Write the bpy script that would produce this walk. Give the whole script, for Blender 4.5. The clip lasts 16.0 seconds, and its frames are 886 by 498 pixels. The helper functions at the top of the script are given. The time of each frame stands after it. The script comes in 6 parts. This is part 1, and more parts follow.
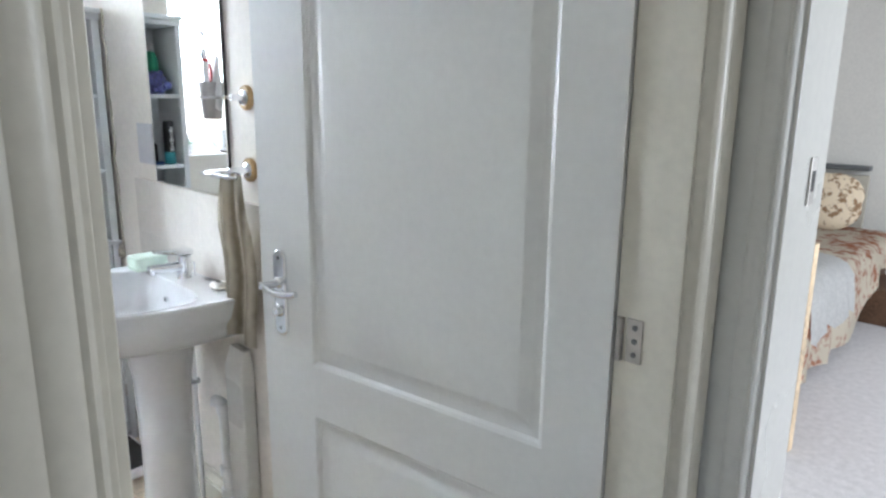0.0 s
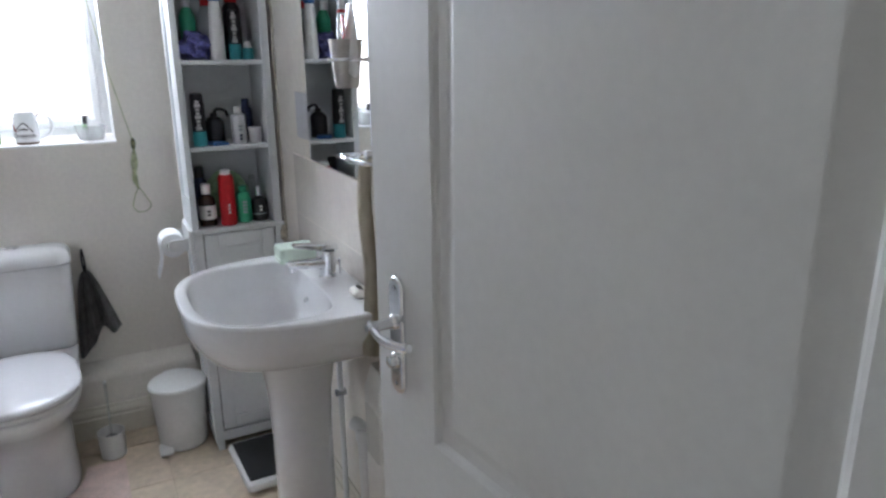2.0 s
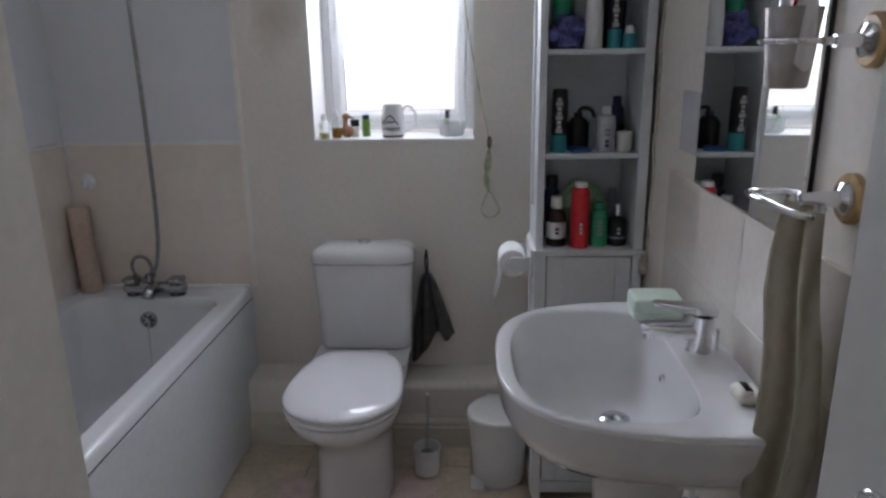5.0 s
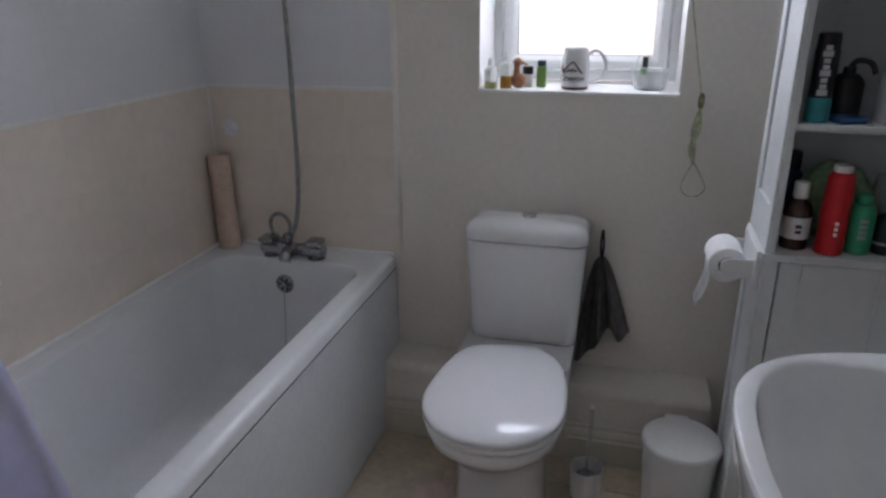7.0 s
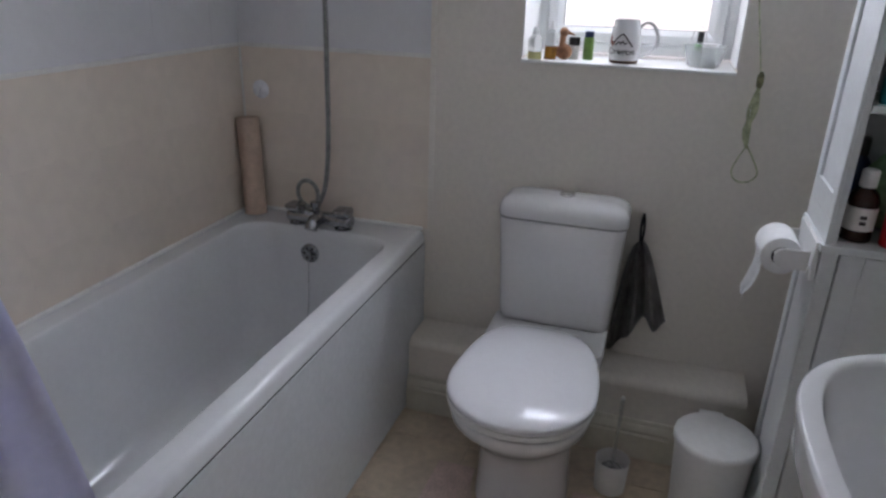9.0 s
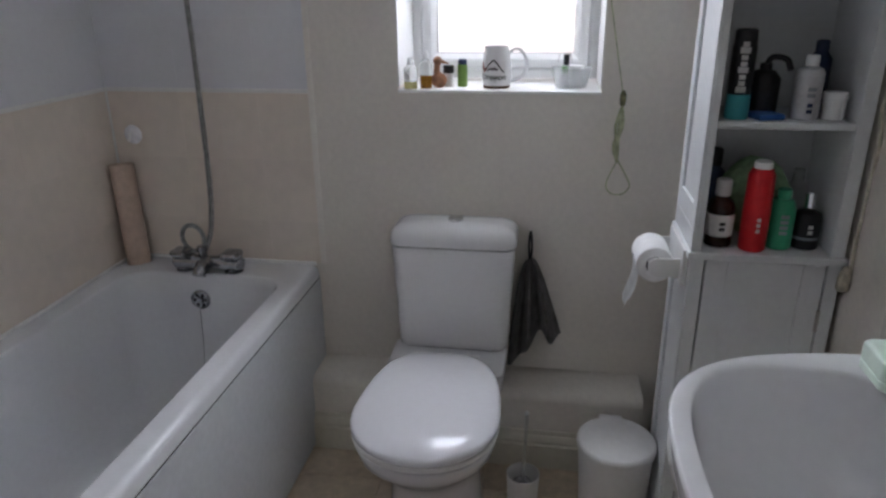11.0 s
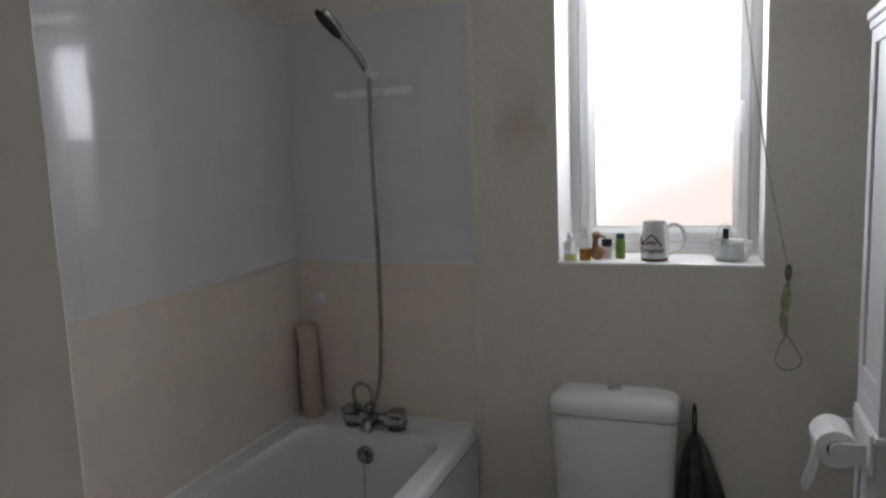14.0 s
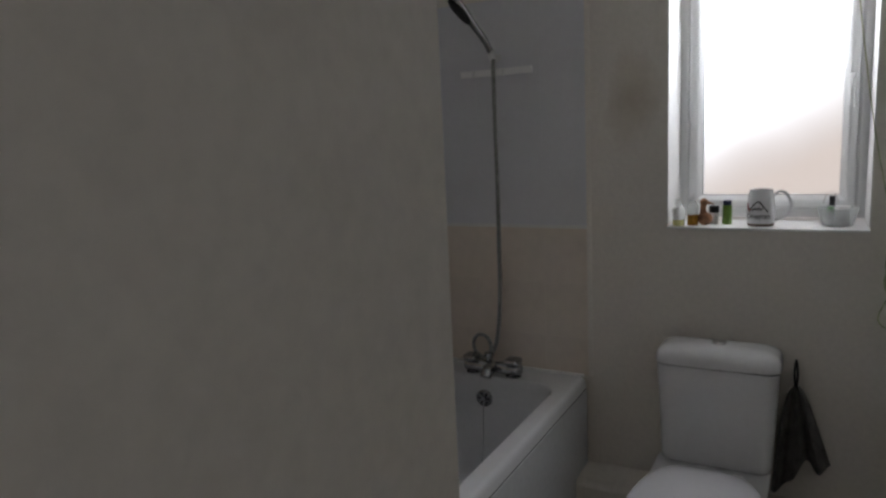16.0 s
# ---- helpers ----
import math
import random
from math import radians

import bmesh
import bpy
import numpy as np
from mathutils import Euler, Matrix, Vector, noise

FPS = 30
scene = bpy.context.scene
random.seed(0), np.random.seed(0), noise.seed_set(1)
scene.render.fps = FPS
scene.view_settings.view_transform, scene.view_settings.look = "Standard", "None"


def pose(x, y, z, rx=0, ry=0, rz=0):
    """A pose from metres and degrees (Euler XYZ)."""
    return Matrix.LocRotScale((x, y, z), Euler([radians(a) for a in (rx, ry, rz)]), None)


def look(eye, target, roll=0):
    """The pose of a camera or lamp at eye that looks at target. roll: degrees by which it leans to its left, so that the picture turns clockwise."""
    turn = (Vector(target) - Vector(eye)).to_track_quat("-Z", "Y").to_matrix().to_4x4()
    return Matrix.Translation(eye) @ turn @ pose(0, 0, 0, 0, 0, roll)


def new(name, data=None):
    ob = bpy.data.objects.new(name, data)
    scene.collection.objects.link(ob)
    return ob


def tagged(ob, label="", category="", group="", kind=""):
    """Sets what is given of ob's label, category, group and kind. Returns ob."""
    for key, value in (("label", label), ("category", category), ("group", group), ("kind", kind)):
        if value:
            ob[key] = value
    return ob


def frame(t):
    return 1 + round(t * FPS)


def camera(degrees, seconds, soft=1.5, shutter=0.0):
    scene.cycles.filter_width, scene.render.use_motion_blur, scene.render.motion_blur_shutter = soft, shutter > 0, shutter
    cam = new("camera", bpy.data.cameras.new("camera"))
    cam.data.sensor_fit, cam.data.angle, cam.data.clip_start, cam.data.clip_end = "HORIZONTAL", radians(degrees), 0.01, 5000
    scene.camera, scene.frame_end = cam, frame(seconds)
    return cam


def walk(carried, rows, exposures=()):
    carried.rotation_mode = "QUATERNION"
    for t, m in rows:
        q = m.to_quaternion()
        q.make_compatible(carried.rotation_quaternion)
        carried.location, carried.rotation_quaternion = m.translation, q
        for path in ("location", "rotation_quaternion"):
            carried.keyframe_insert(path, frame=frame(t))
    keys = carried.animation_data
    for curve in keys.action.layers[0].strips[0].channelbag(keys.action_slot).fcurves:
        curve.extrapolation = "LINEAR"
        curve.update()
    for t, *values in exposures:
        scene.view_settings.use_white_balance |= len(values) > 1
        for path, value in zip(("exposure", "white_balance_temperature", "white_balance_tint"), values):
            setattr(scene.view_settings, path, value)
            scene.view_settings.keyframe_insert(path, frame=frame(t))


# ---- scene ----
# ---------------------------------------------------------------- camera
cam = camera(66.2, 16.0, soft=2.5)
# t, x, y, z, yaw, pitch, roll
PATH = [
    (0.0, 0.042, 0.111, 1.427, 44.61, -12.83, -0.63),
    (0.5, 0.008, 0.248, 1.405, 46.54, -13.89, 0.11),
    (1.0, -0.099, 0.346, 1.406, 51.16, -14.63, -0.67),
    (1.5, -0.220, 0.426, 1.419, 55.23, -15.03, 0.73),
    (2.0, -0.314, 0.502, 1.414, 62.49, -15.73, 0.57),
    (2.5, -0.386, 0.574, 1.413, 72.67, -15.35, -0.64),
    (3.0, -0.443, 0.617, 1.405, 78.76, -15.67, 0.14),
    (3.5, -0.516, 0.613, 1.407, 82.45, -15.27, 0.23),
    (6.0, -1.010, 0.581, 1.398, 99.35, -18.34, 0.65),
    (6.5, -1.119, 0.542, 1.401, 102.40, -20.04, -0.00),
    (7.0, -1.193, 0.472, 1.382, 105.24, -20.43, 0.54),
    (7.5, -1.239, 0.448, 1.364, 108.48, -22.25, -0.20),
    (8.0, -1.259, 0.422, 1.360, 110.19, -22.79, -0.99),
    (8.5, -1.255, 0.405, 1.353, 110.38, -22.62, -1.81),
    (9.0, -1.250, 0.428, 1.337, 108.03, -22.00, -1.54),
    (9.5, -1.274, 0.457, 1.373, 102.96, -22.07, -1.44),
    (12.0, -1.267, 0.479, 1.390, 98.79, -19.51, 0.86),
    (12.5, -1.256, 0.484, 1.413, 101.55, -15.86, 0.57),
    (13.0, -1.237, 0.483, 1.430, 105.14, -12.79, 1.03),
    (13.5, -1.208, 0.480, 1.437, 108.74, -9.76, 1.66),
    (14.0, -1.180, 0.458, 1.441, 111.30, -7.45, 2.27),
    (14.5, -1.165, 0.451, 1.447, 113.18, -6.39, 2.40),
    (15.0, -1.121, 0.462, 1.454, 114.33, -6.17, 2.24),
    (15.5, -1.010, 0.461, 1.450, 116.69, -8.38, 2.29),
    (16.0, -0.910, 0.463, 1.434, 118.71, -9.06, 2.66),
]
# seconds, stops, kelvin, tint
EXPO = [(0.0, 1.12, 6050, 8), (0.5, 0.92, 6050, 8), (1.5, 0.48, 6050, 10), (2.5, 0.2, 6200, 14), (3.5, -0.1, 6250, 15), (6.0, -0.7, 6250, 16), (9.5, -0.52, 6250, 16),
        (12.5, -0.52, 6550, 14), (14.5, -1.27, 6750, 13), (16.0, -1.55, 6800, 13)]
walk(cam, [(t, pose(x, y, z, 90 + p, r, w)) for t, x, y, z, w, p, r in PATH], EXPO)

# ---------------------------------------------------------------- world and lamps
world = bpy.data.worlds.new("overcast_sky")
scene.world = world
world.use_nodes = True
wn = world.node_tree
sky = wn.nodes.new("ShaderNodeTexSky")
sky.sky_type, sky.sun_disc = "NISHITA", False
sky.sun_elevation, sky.sun_rotation = radians(40), radians(200)
wn.links.new(sky.outputs["Color"], wn.nodes["Background"].inputs["Color"])
wn.nodes["Background"].inputs["Strength"].default_value = 0.1


def area(name, eye, target, sx, sy, watts, colour):
    data = bpy.data.lights.new(name, "AREA")
    data.shape, data.size, data.size_y, data.energy, data.color = "RECTANGLE", sx, sy, watts, colour
    ob = new(name, data)
    ob.matrix_world = look(eye, target)
    return ob


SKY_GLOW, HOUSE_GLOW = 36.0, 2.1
window_light = area("bathroom_window_light", (-3.497, 0.3155, 1.785), (-1.2, 0.3155, 1.55), 0.43, 0.44, 10.5, (0.92, 0.96, 1.03))
window_light.data.spread = radians(165)
# fill light added on the unseen side of the landing, source invented
area("landing_fill_light", (0.75, -1.475, 1.55), (0.6, 0.6, 1.25), 0.9, 1.1, 1.0, (1.0, 0.98, 0.94))
area("bedroom_window_light", (1.97, 3.3, 1.45), (0, 3.3, 0.9), 1.3, 1.2, 40, (0.92, 0.95, 1.0))


# ---------------------------------------------------------------- materials
def mat(name, col, rough=0.5, metal=0.0, var=0.05, scale=5.0, fine=60.0, bump=0.0, bscale=150.0, coat=0.0, trans=0.0,
        ior=1.45, sheen=0.0, alt=None, sub=0.0):
    m = bpy.data.materials.new(name)
    m.use_nodes = True
    nt = m.node_tree
    b = nt.nodes["Principled BSDF"]
    tc = nt.nodes.new("ShaderNodeTexCoord")
    n1, n2 = nt.nodes.new("ShaderNodeTexNoise"), nt.nodes.new("ShaderNodeTexNoise")
    for n, s in ((n1, scale), (n2, fine)):
        n.inputs["Scale"].default_value, n.inputs["Detail"].default_value = s, 5.0
        nt.links.new(tc.outputs["Object"], n.inputs["Vector"])
    add = nt.nodes.new("ShaderNodeMath")
    add.operation = "ADD"
    half = nt.nodes.new("ShaderNodeMath")
    half.operation, half.inputs[1].default_value = "MULTIPLY", 0.5
    nt.links.new(n1.outputs["Fac"], add.inputs[0])
    nt.links.new(n2.outputs["Fac"], add.inputs[1])
    nt.links.new(add.outputs[0], half.inputs[0])
    ramp = nt.nodes.new("ShaderNodeValToRGB")
    lo = alt or tuple(c * (1 - 2.2 * var) for c in col)
    hi = tuple(min(1, c * (1 + 1.2 * var)) for c in col)
    ramp.color_ramp.elements[0].position, ramp.color_ramp.elements[1].position = 0.36, 0.62
    ramp.color_ramp.elements[0].color, ramp.color_ramp.elements[1].color = (*lo, 1), (*hi, 1)
    nt.links.new(half.outputs[0], ramp.inputs["Fac"])
    nt.links.new(ramp.outputs["Color"], b.inputs["Base Color"])
    rr = nt.nodes.new("ShaderNodeMapRange")
    rr.inputs["To Min"].default_value, rr.inputs["To Max"].default_value = max(0.02, rough * 0.82), min(1, rough * 1.18)
    nt.links.new(n1.outputs["Fac"], rr.inputs["Value"])
    nt.links.new(rr.outputs[0], b.inputs["Roughness"])
    b.inputs["Metallic"].default_value, b.inputs["IOR"].default_value = metal, ior
    b.inputs["Coat Weight"].default_value, b.inputs["Transmission Weight"].default_value = coat, trans
    b.inputs["Sheen Weight"].default_value = sheen
    b.inputs["Subsurface Weight"].default_value = sub
    b.inputs["Subsurface Radius"].default_value = (0.02, 0.02, 0.02)
    if bump:
        n3 = nt.nodes.new("ShaderNodeTexNoise")
        n3.inputs["Scale"].default_value, n3.inputs["Detail"].default_value = bscale, 3.0
        bp = nt.nodes.new("ShaderNodeBump")
        bp.inputs["Strength"].default_value, bp.inputs["Distance"].default_value = bump, 0.002
        nt.links.new(tc.outputs["Object"], n3.inputs["Vector"])
        nt.links.new(n3.outputs["Fac"], bp.inputs["Height"])
        nt.links.new(bp.outputs[0], b.inputs["Normal"])
    return m


def stained(m, centre, size, tint, amount):
    """Adds a soft brownish damp mark of its own shape to a wall paint."""
    nt = m.node_tree
    b = nt.nodes["Principled BSDF"]
    src = b.inputs["Base Color"].links[0].from_socket
    geo, mp = nt.nodes.new("ShaderNodeNewGeometry"), nt.nodes.new("ShaderNodeMapping")
    mp.vector_type = "TEXTURE"
    mp.inputs["Location"].default_value, mp.inputs["Scale"].default_value = centre, size
    no, mixv = nt.nodes.new("ShaderNodeTexNoise"), nt.nodes.new("ShaderNodeVectorMath")
    no.inputs["Scale"].default_value = 9
    mixv.operation = "MULTIPLY_ADD"
    mixv.inputs[1].default_value = (0.1, 0.1, 0.1)
    nt.links.new(geo.outputs["Position"], no.inputs["Vector"])
    nt.links.new(no.outputs["Color"], mixv.inputs[0])
    nt.links.new(geo.outputs["Position"], mixv.inputs[2])
    nt.links.new(mixv.outputs[0], mp.inputs["Vector"])
    gr, mx, ml = nt.nodes.new("ShaderNodeTexGradient"), nt.nodes.new("ShaderNodeMix"), nt.nodes.new("ShaderNodeMath")
    gr.gradient_type = "SPHERICAL"
    ml.operation, ml.inputs[1].default_value = "MULTIPLY", amount
    mx.data_type = "RGBA"
    nt.links.new(mp.outputs[0], gr.inputs["Vector"])
    nt.links.new(gr.outputs["Fac"], ml.inputs[0])
    nt.links.new(ml.outputs[0], mx.inputs["Factor"])
    nt.links.new(src, mx.inputs["A"])
    mx.inputs["B"].default_value = (*tint, 1)
    nt.links.new(mx.outputs["Result"], b.inputs["Base Color"])
    return m


def striped(m, axis, scale, a, b2, dist=1.5):
    """Woven or printed stripes along one object axis."""
    nt = m.node_tree
    b = nt.nodes["Principled BSDF"]
    tc, w = nt.nodes.new("ShaderNodeTexCoord"), nt.nodes.new("ShaderNodeTexWave")
    w.bands_direction = axis
    w.inputs["Scale"].default_value, w.inputs["Distortion"].default_value, w.inputs["Detail Scale"].default_value = scale, dist, 3
    r = nt.nodes.new("ShaderNodeValToRGB")
    r.color_ramp.elements[0].color, r.color_ramp.elements[1].color = (*a, 1), (*b2, 1)
    nt.links.new(tc.outputs["Object"], w.inputs["Vector"])
    nt.links.new(w.outputs["Fac"], r.inputs["Fac"])
    nt.links.new(r.outputs["Color"], b.inputs["Base Color"])
    return m


WALL = stained(mat("cream_wall_paint", (0.80, 0.755, 0.69), 0.75, var=0.025, scale=1.6, bump=0.06, bscale=260),
               (-3.2, -0.03, 1.59), (0.3, 0.085, 0.19), (0.43, 0.32, 0.21), 0.6)
WALL_PLAIN = mat("cream_matt_emulsion", (0.79, 0.745, 0.68), 0.78, var=0.03, scale=1.4, bump=0.07, bscale=240)
HALL_WALL = mat("hall_wall_paint", (0.72, 0.70, 0.66), 0.75, var=0.03, scale=1.3, bump=0.1, bscale=240)
CEIL = mat("white_ceiling_paint", (0.85, 0.85, 0.83), 0.85, var=0.02, scale=2)
GREY_TILE = mat("pale_grey_glazed_tile", (0.75, 0.75, 0.775), 0.055, var=0.012, scale=2, bump=0.012, bscale=5)
BEIGE_TILE = mat("beige_glazed_tile", (0.80, 0.71, 0.62), 0.16, var=0.02, scale=3, fine=26)
GROUT = mat("pale_grout", (0.795, 0.705, 0.62), 0.4, var=0.06, scale=20)
GREY_GROUT = mat("grey_grout", (0.75, 0.75, 0.775), 0.2, var=0.04, scale=20)
TRIM_WHITE = mat("white_tile_trim", (0.78, 0.77, 0.74), 0.3, var=0.03)
FLOOR_TILE = mat("beige_stone_vinyl", (0.60, 0.50, 0.385), 0.3, var=0.085, scale=6, fine=34, bump=0.06, bscale=60)
FLOOR_JOINT = mat("floor_joint", (0.47, 0.38, 0.28), 0.7, var=0.08)
GLOSS_WHITE = mat("white_gloss_paint", (0.74, 0.73, 0.69), 0.28, var=0.02, scale=3, bump=0.05, bscale=90)
CREAM_GLOSS = mat("aged_cream_gloss_paint", (0.69, 0.655, 0.565), 0.32, var=0.03, scale=3, bump=0.06, bscale=80)
DOOR_WHITE = mat("door_satin_white_paint", (0.74, 0.74, 0.72), 0.48, var=0.015, scale=2, bump=0.1, bscale=220)
CERAMIC = mat("white_glazed_ceramic", (0.80, 0.80, 0.81), 0.05, var=0.012, scale=3, coat=0.4)
BATH_WHITE = mat("white_bath_acrylic", (0.78, 0.79, 0.81), 0.055, var=0.015, scale=3, coat=0.2)
PANEL_WHITE = mat("white_bath_panel", (0.72, 0.74, 0.76), 0.2, var=0.03, scale=2, bump=0.03, bscale=40)
SEALANT = mat("white_silicone", (0.88, 0.87, 0.85), 0.3, var=0.03)
CHROME = mat("chrome", (0.82, 0.83, 0.85), 0.09, metal=1, var=0.03, scale=8)
DULL_CHROME = mat("limescaled_chrome", (0.42, 0.43, 0.45), 0.2, metal=1, var=0.16, scale=30, fine=120)
STEEL_HOSE = mat("grey_metal_hose", (0.32, 0.32, 0.31), 0.42, metal=0.7, var=0.1, scale=60)
# near-black for the mirror backing, and for shade painted into holes, gaps, seams
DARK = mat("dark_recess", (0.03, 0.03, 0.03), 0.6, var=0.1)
UPVC = mat("white_upvc", (0.88, 0.89, 0.89), 0.25, var=0.012, scale=4)
SILL = mat("white_sill_paint", (0.89, 0.89, 0.88), 0.4, var=0.02, scale=5)
SEAL = mat("grey_window_seal", (0.42, 0.42, 0.43), 0.7)
CAB_WHITE = mat("white_painted_mdf", (0.72, 0.74, 0.75), 0.4, var=0.02, scale=4, bump=0.06, bscale=160)
WHITE_PLASTIC = mat("white_plastic", (0.78, 0.78, 0.77), 0.35, var=0.02, scale=6, sub=0.05)
GREY_TOWEL = mat("grey_microfibre", (0.22, 0.212, 0.205), 0.95, var=0.25, scale=30, fine=220, bump=0.7, bscale=500, sheen=0.3)
BEIGE_TOWEL = striped(mat("striped_beige_terry", (0.55, 0.47, 0.35), 0.95, bump=0.7, bscale=500, sheen=0.3), "X", 9.0,
                      (0.40, 0.34, 0.24), (0.70, 0.65, 0.54), 1.2)
CURTAIN = mat("lilac_white_shower_curtain", (0.78, 0.78, 0.99), 0.45, var=0.03, scale=3, bump=0.05, bscale=60, sub=0.6)
PAPER_WHITE = mat("toilet_tissue", (0.86, 0.86, 0.86), 0.95, var=0.03, scale=40, bump=0.3, bscale=300)
CARDBOARD = mat("kraft_cardboard", (0.62, 0.475, 0.38), 0.85, var=0.06, scale=12, bump=0.1, bscale=90)
MAT_PINK = mat("pale_pink_bath_mat", (0.66, 0.50, 0.45), 0.98, var=0.12, scale=18, fine=160, bump=0.9, bscale=320, sheen=0.4)
RUBBER_BLACK = mat("black_ribbed_rubber", (0.018, 0.018, 0.02), 0.6, var=0.15, scale=80, bump=0.4, bscale=300)
CORD = mat("yellowed_cord", (0.46, 0.48, 0.30), 0.9, var=0.15, scale=60)
CORD_WHITE = mat("off_white_braided_flex", (0.58, 0.54, 0.44), 0.8, var=0.15, scale=70)
GREEN_SOAP = mat("mint_plastic", (0.70, 0.82, 0.71), 0.35, var=0.03, scale=9, sub=0.1)
PINE = mat("varnished_pine", (0.68, 0.52, 0.34), 0.4, var=0.18, scale=4, fine=40)
OAK_PLATE = mat("varnished_oak", (0.55, 0.36, 0.17), 0.4, var=0.15, scale=25)
CARPET = mat("pale_lilac_grey_carpet", (0.58, 0.55, 0.55), 0.98, var=0.08, scale=30, fine=260, bump=0.8, bscale=420, sheen=0.3)
BROWN_WOOD = mat("dark_brown_wood", (0.13, 0.07, 0.04), 0.5, var=0.2, scale=8)
HEAD_GREY = mat("grey_metal_rail", (0.16, 0.17, 0.18), 0.45, metal=0.5)
RED = mat("red_plastic", (0.52, 0.01, 0.015), 0.4, var=0.06, scale=20)
MINT = mat("green_plastic", (0.04, 0.36, 0.19), 0.35, var=0.06, scale=20)
LIME = mat("lime_plastic", (0.16, 0.29, 0.06), 0.35, var=0.08, scale=30)
BLACKP = mat("black_plastic", (0.012, 0.012, 0.015), 0.3, var=0.1, scale=20)
BROWN_GLASS = mat("brown_bottle_glass", (0.035, 0.016, 0.012), 0.12, var=0.1, scale=20)
TEAL = mat("teal_plastic", (0.04, 0.29, 0.33), 0.35, var=0.05, scale=20)
BLUEP = mat("blue_plastic", (0.03, 0.11, 0.33), 0.4, var=0.08, scale=20)
NAVY = mat("navy_plastic", (0.015, 0.03, 0.09), 0.4, var=0.08, scale=20)
PURPLE = mat("purple_blue_plastic_bag", (0.13, 0.14, 0.40), 0.3, var=0.3, scale=25)
PALE_GREEN = mat("pale_green_sponge", (0.30, 0.48, 0.28), 0.8, var=0.15, scale=40, bump=0.5, bscale=200)
LABEL = mat("white_label_paper", (0.75, 0.74, 0.72), 0.6, var=0.04, scale=30)
SPRAY_GREY = mat("silvery_spray_can", (0.55, 0.56, 0.58), 0.35, metal=0.3, var=0.06, scale=30)
LABEL_GREY = mat("grey_label", (0.30, 0.33, 0.36), 0.5, var=0.06, scale=30)
INK = mat("dark_ink", (0.05, 0.045, 0.045), 0.6, var=0.1)
INK_RED = mat("rust_red_ink", (0.25, 0.07, 0.05), 0.6, var=0.1)
CORK = mat("brown_turned_wood", (0.36, 0.17, 0.09), 0.45, var=0.2, scale=30)
AMBER = mat("amber_oil", (0.45, 0.22, 0.03), 0.1, var=0.1, trans=0.3)
PALE_OIL = mat("pale_yellow_liquid", (0.72, 0.68, 0.32), 0.15, var=0.05, trans=0.3)
PALE_GLASS = mat("pale_moulded_glass", (0.93, 0.95, 0.95), 0.12, trans=0.75, var=0.02, ior=1.4)
CLEAR = mat("clear_plastic", (0.9, 0.93, 0.92), 0.12, trans=0.85, var=0.01, ior=1.3)
FROSTED_NOTE = mat("grey_plastic_hook_plate", (0.56, 0.55, 0.57), 0.35, var=0.04)
MIRROR = mat("mirror_silver", (0.93, 0.95, 0.95), 0.015, metal=1, var=0.004)
SATIN_STEEL = mat("satin_steel", (0.48, 0.46, 0.44), 0.35, metal=0.9, var=0.06, scale=20)

FROST = bpy.data.materials.new("frosted_window_glass")
FROST.use_nodes = True
fb = FROST.node_tree.nodes["Principled BSDF"]
fb.inputs["Transmission Weight"].default_value, fb.inputs["Roughness"].default_value, fb.inputs["IOR"].default_value = 1.0, 0.22, 1.25
fb.inputs["Base Color"].default_value = (0.97, 0.98, 0.98, 1)

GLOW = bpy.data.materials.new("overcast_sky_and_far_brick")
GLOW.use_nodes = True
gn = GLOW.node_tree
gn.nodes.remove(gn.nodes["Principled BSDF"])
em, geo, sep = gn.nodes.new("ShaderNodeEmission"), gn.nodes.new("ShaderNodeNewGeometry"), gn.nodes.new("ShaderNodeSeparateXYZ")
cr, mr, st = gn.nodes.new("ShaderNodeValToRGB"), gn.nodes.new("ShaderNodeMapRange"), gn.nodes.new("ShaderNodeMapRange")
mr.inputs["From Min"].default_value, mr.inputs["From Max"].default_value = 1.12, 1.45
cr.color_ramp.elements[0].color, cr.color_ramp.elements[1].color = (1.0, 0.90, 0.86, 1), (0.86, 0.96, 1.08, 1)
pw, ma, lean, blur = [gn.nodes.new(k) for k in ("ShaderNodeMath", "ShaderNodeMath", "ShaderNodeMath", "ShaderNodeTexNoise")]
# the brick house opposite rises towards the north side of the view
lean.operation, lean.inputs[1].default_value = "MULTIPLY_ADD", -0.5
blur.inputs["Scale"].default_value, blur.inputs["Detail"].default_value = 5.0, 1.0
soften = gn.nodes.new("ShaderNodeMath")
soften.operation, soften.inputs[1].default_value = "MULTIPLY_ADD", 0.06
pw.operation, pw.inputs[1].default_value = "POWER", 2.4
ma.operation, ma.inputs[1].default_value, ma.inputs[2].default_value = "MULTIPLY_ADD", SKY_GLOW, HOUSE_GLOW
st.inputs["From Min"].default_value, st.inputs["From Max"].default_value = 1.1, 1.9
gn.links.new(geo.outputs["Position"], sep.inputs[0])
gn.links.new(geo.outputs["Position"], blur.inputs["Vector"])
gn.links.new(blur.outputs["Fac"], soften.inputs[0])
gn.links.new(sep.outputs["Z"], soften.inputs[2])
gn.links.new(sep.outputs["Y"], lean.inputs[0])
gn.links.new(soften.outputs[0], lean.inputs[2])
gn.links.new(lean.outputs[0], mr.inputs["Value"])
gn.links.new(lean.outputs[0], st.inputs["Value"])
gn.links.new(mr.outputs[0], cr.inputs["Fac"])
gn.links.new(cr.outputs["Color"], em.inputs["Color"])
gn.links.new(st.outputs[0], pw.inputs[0])
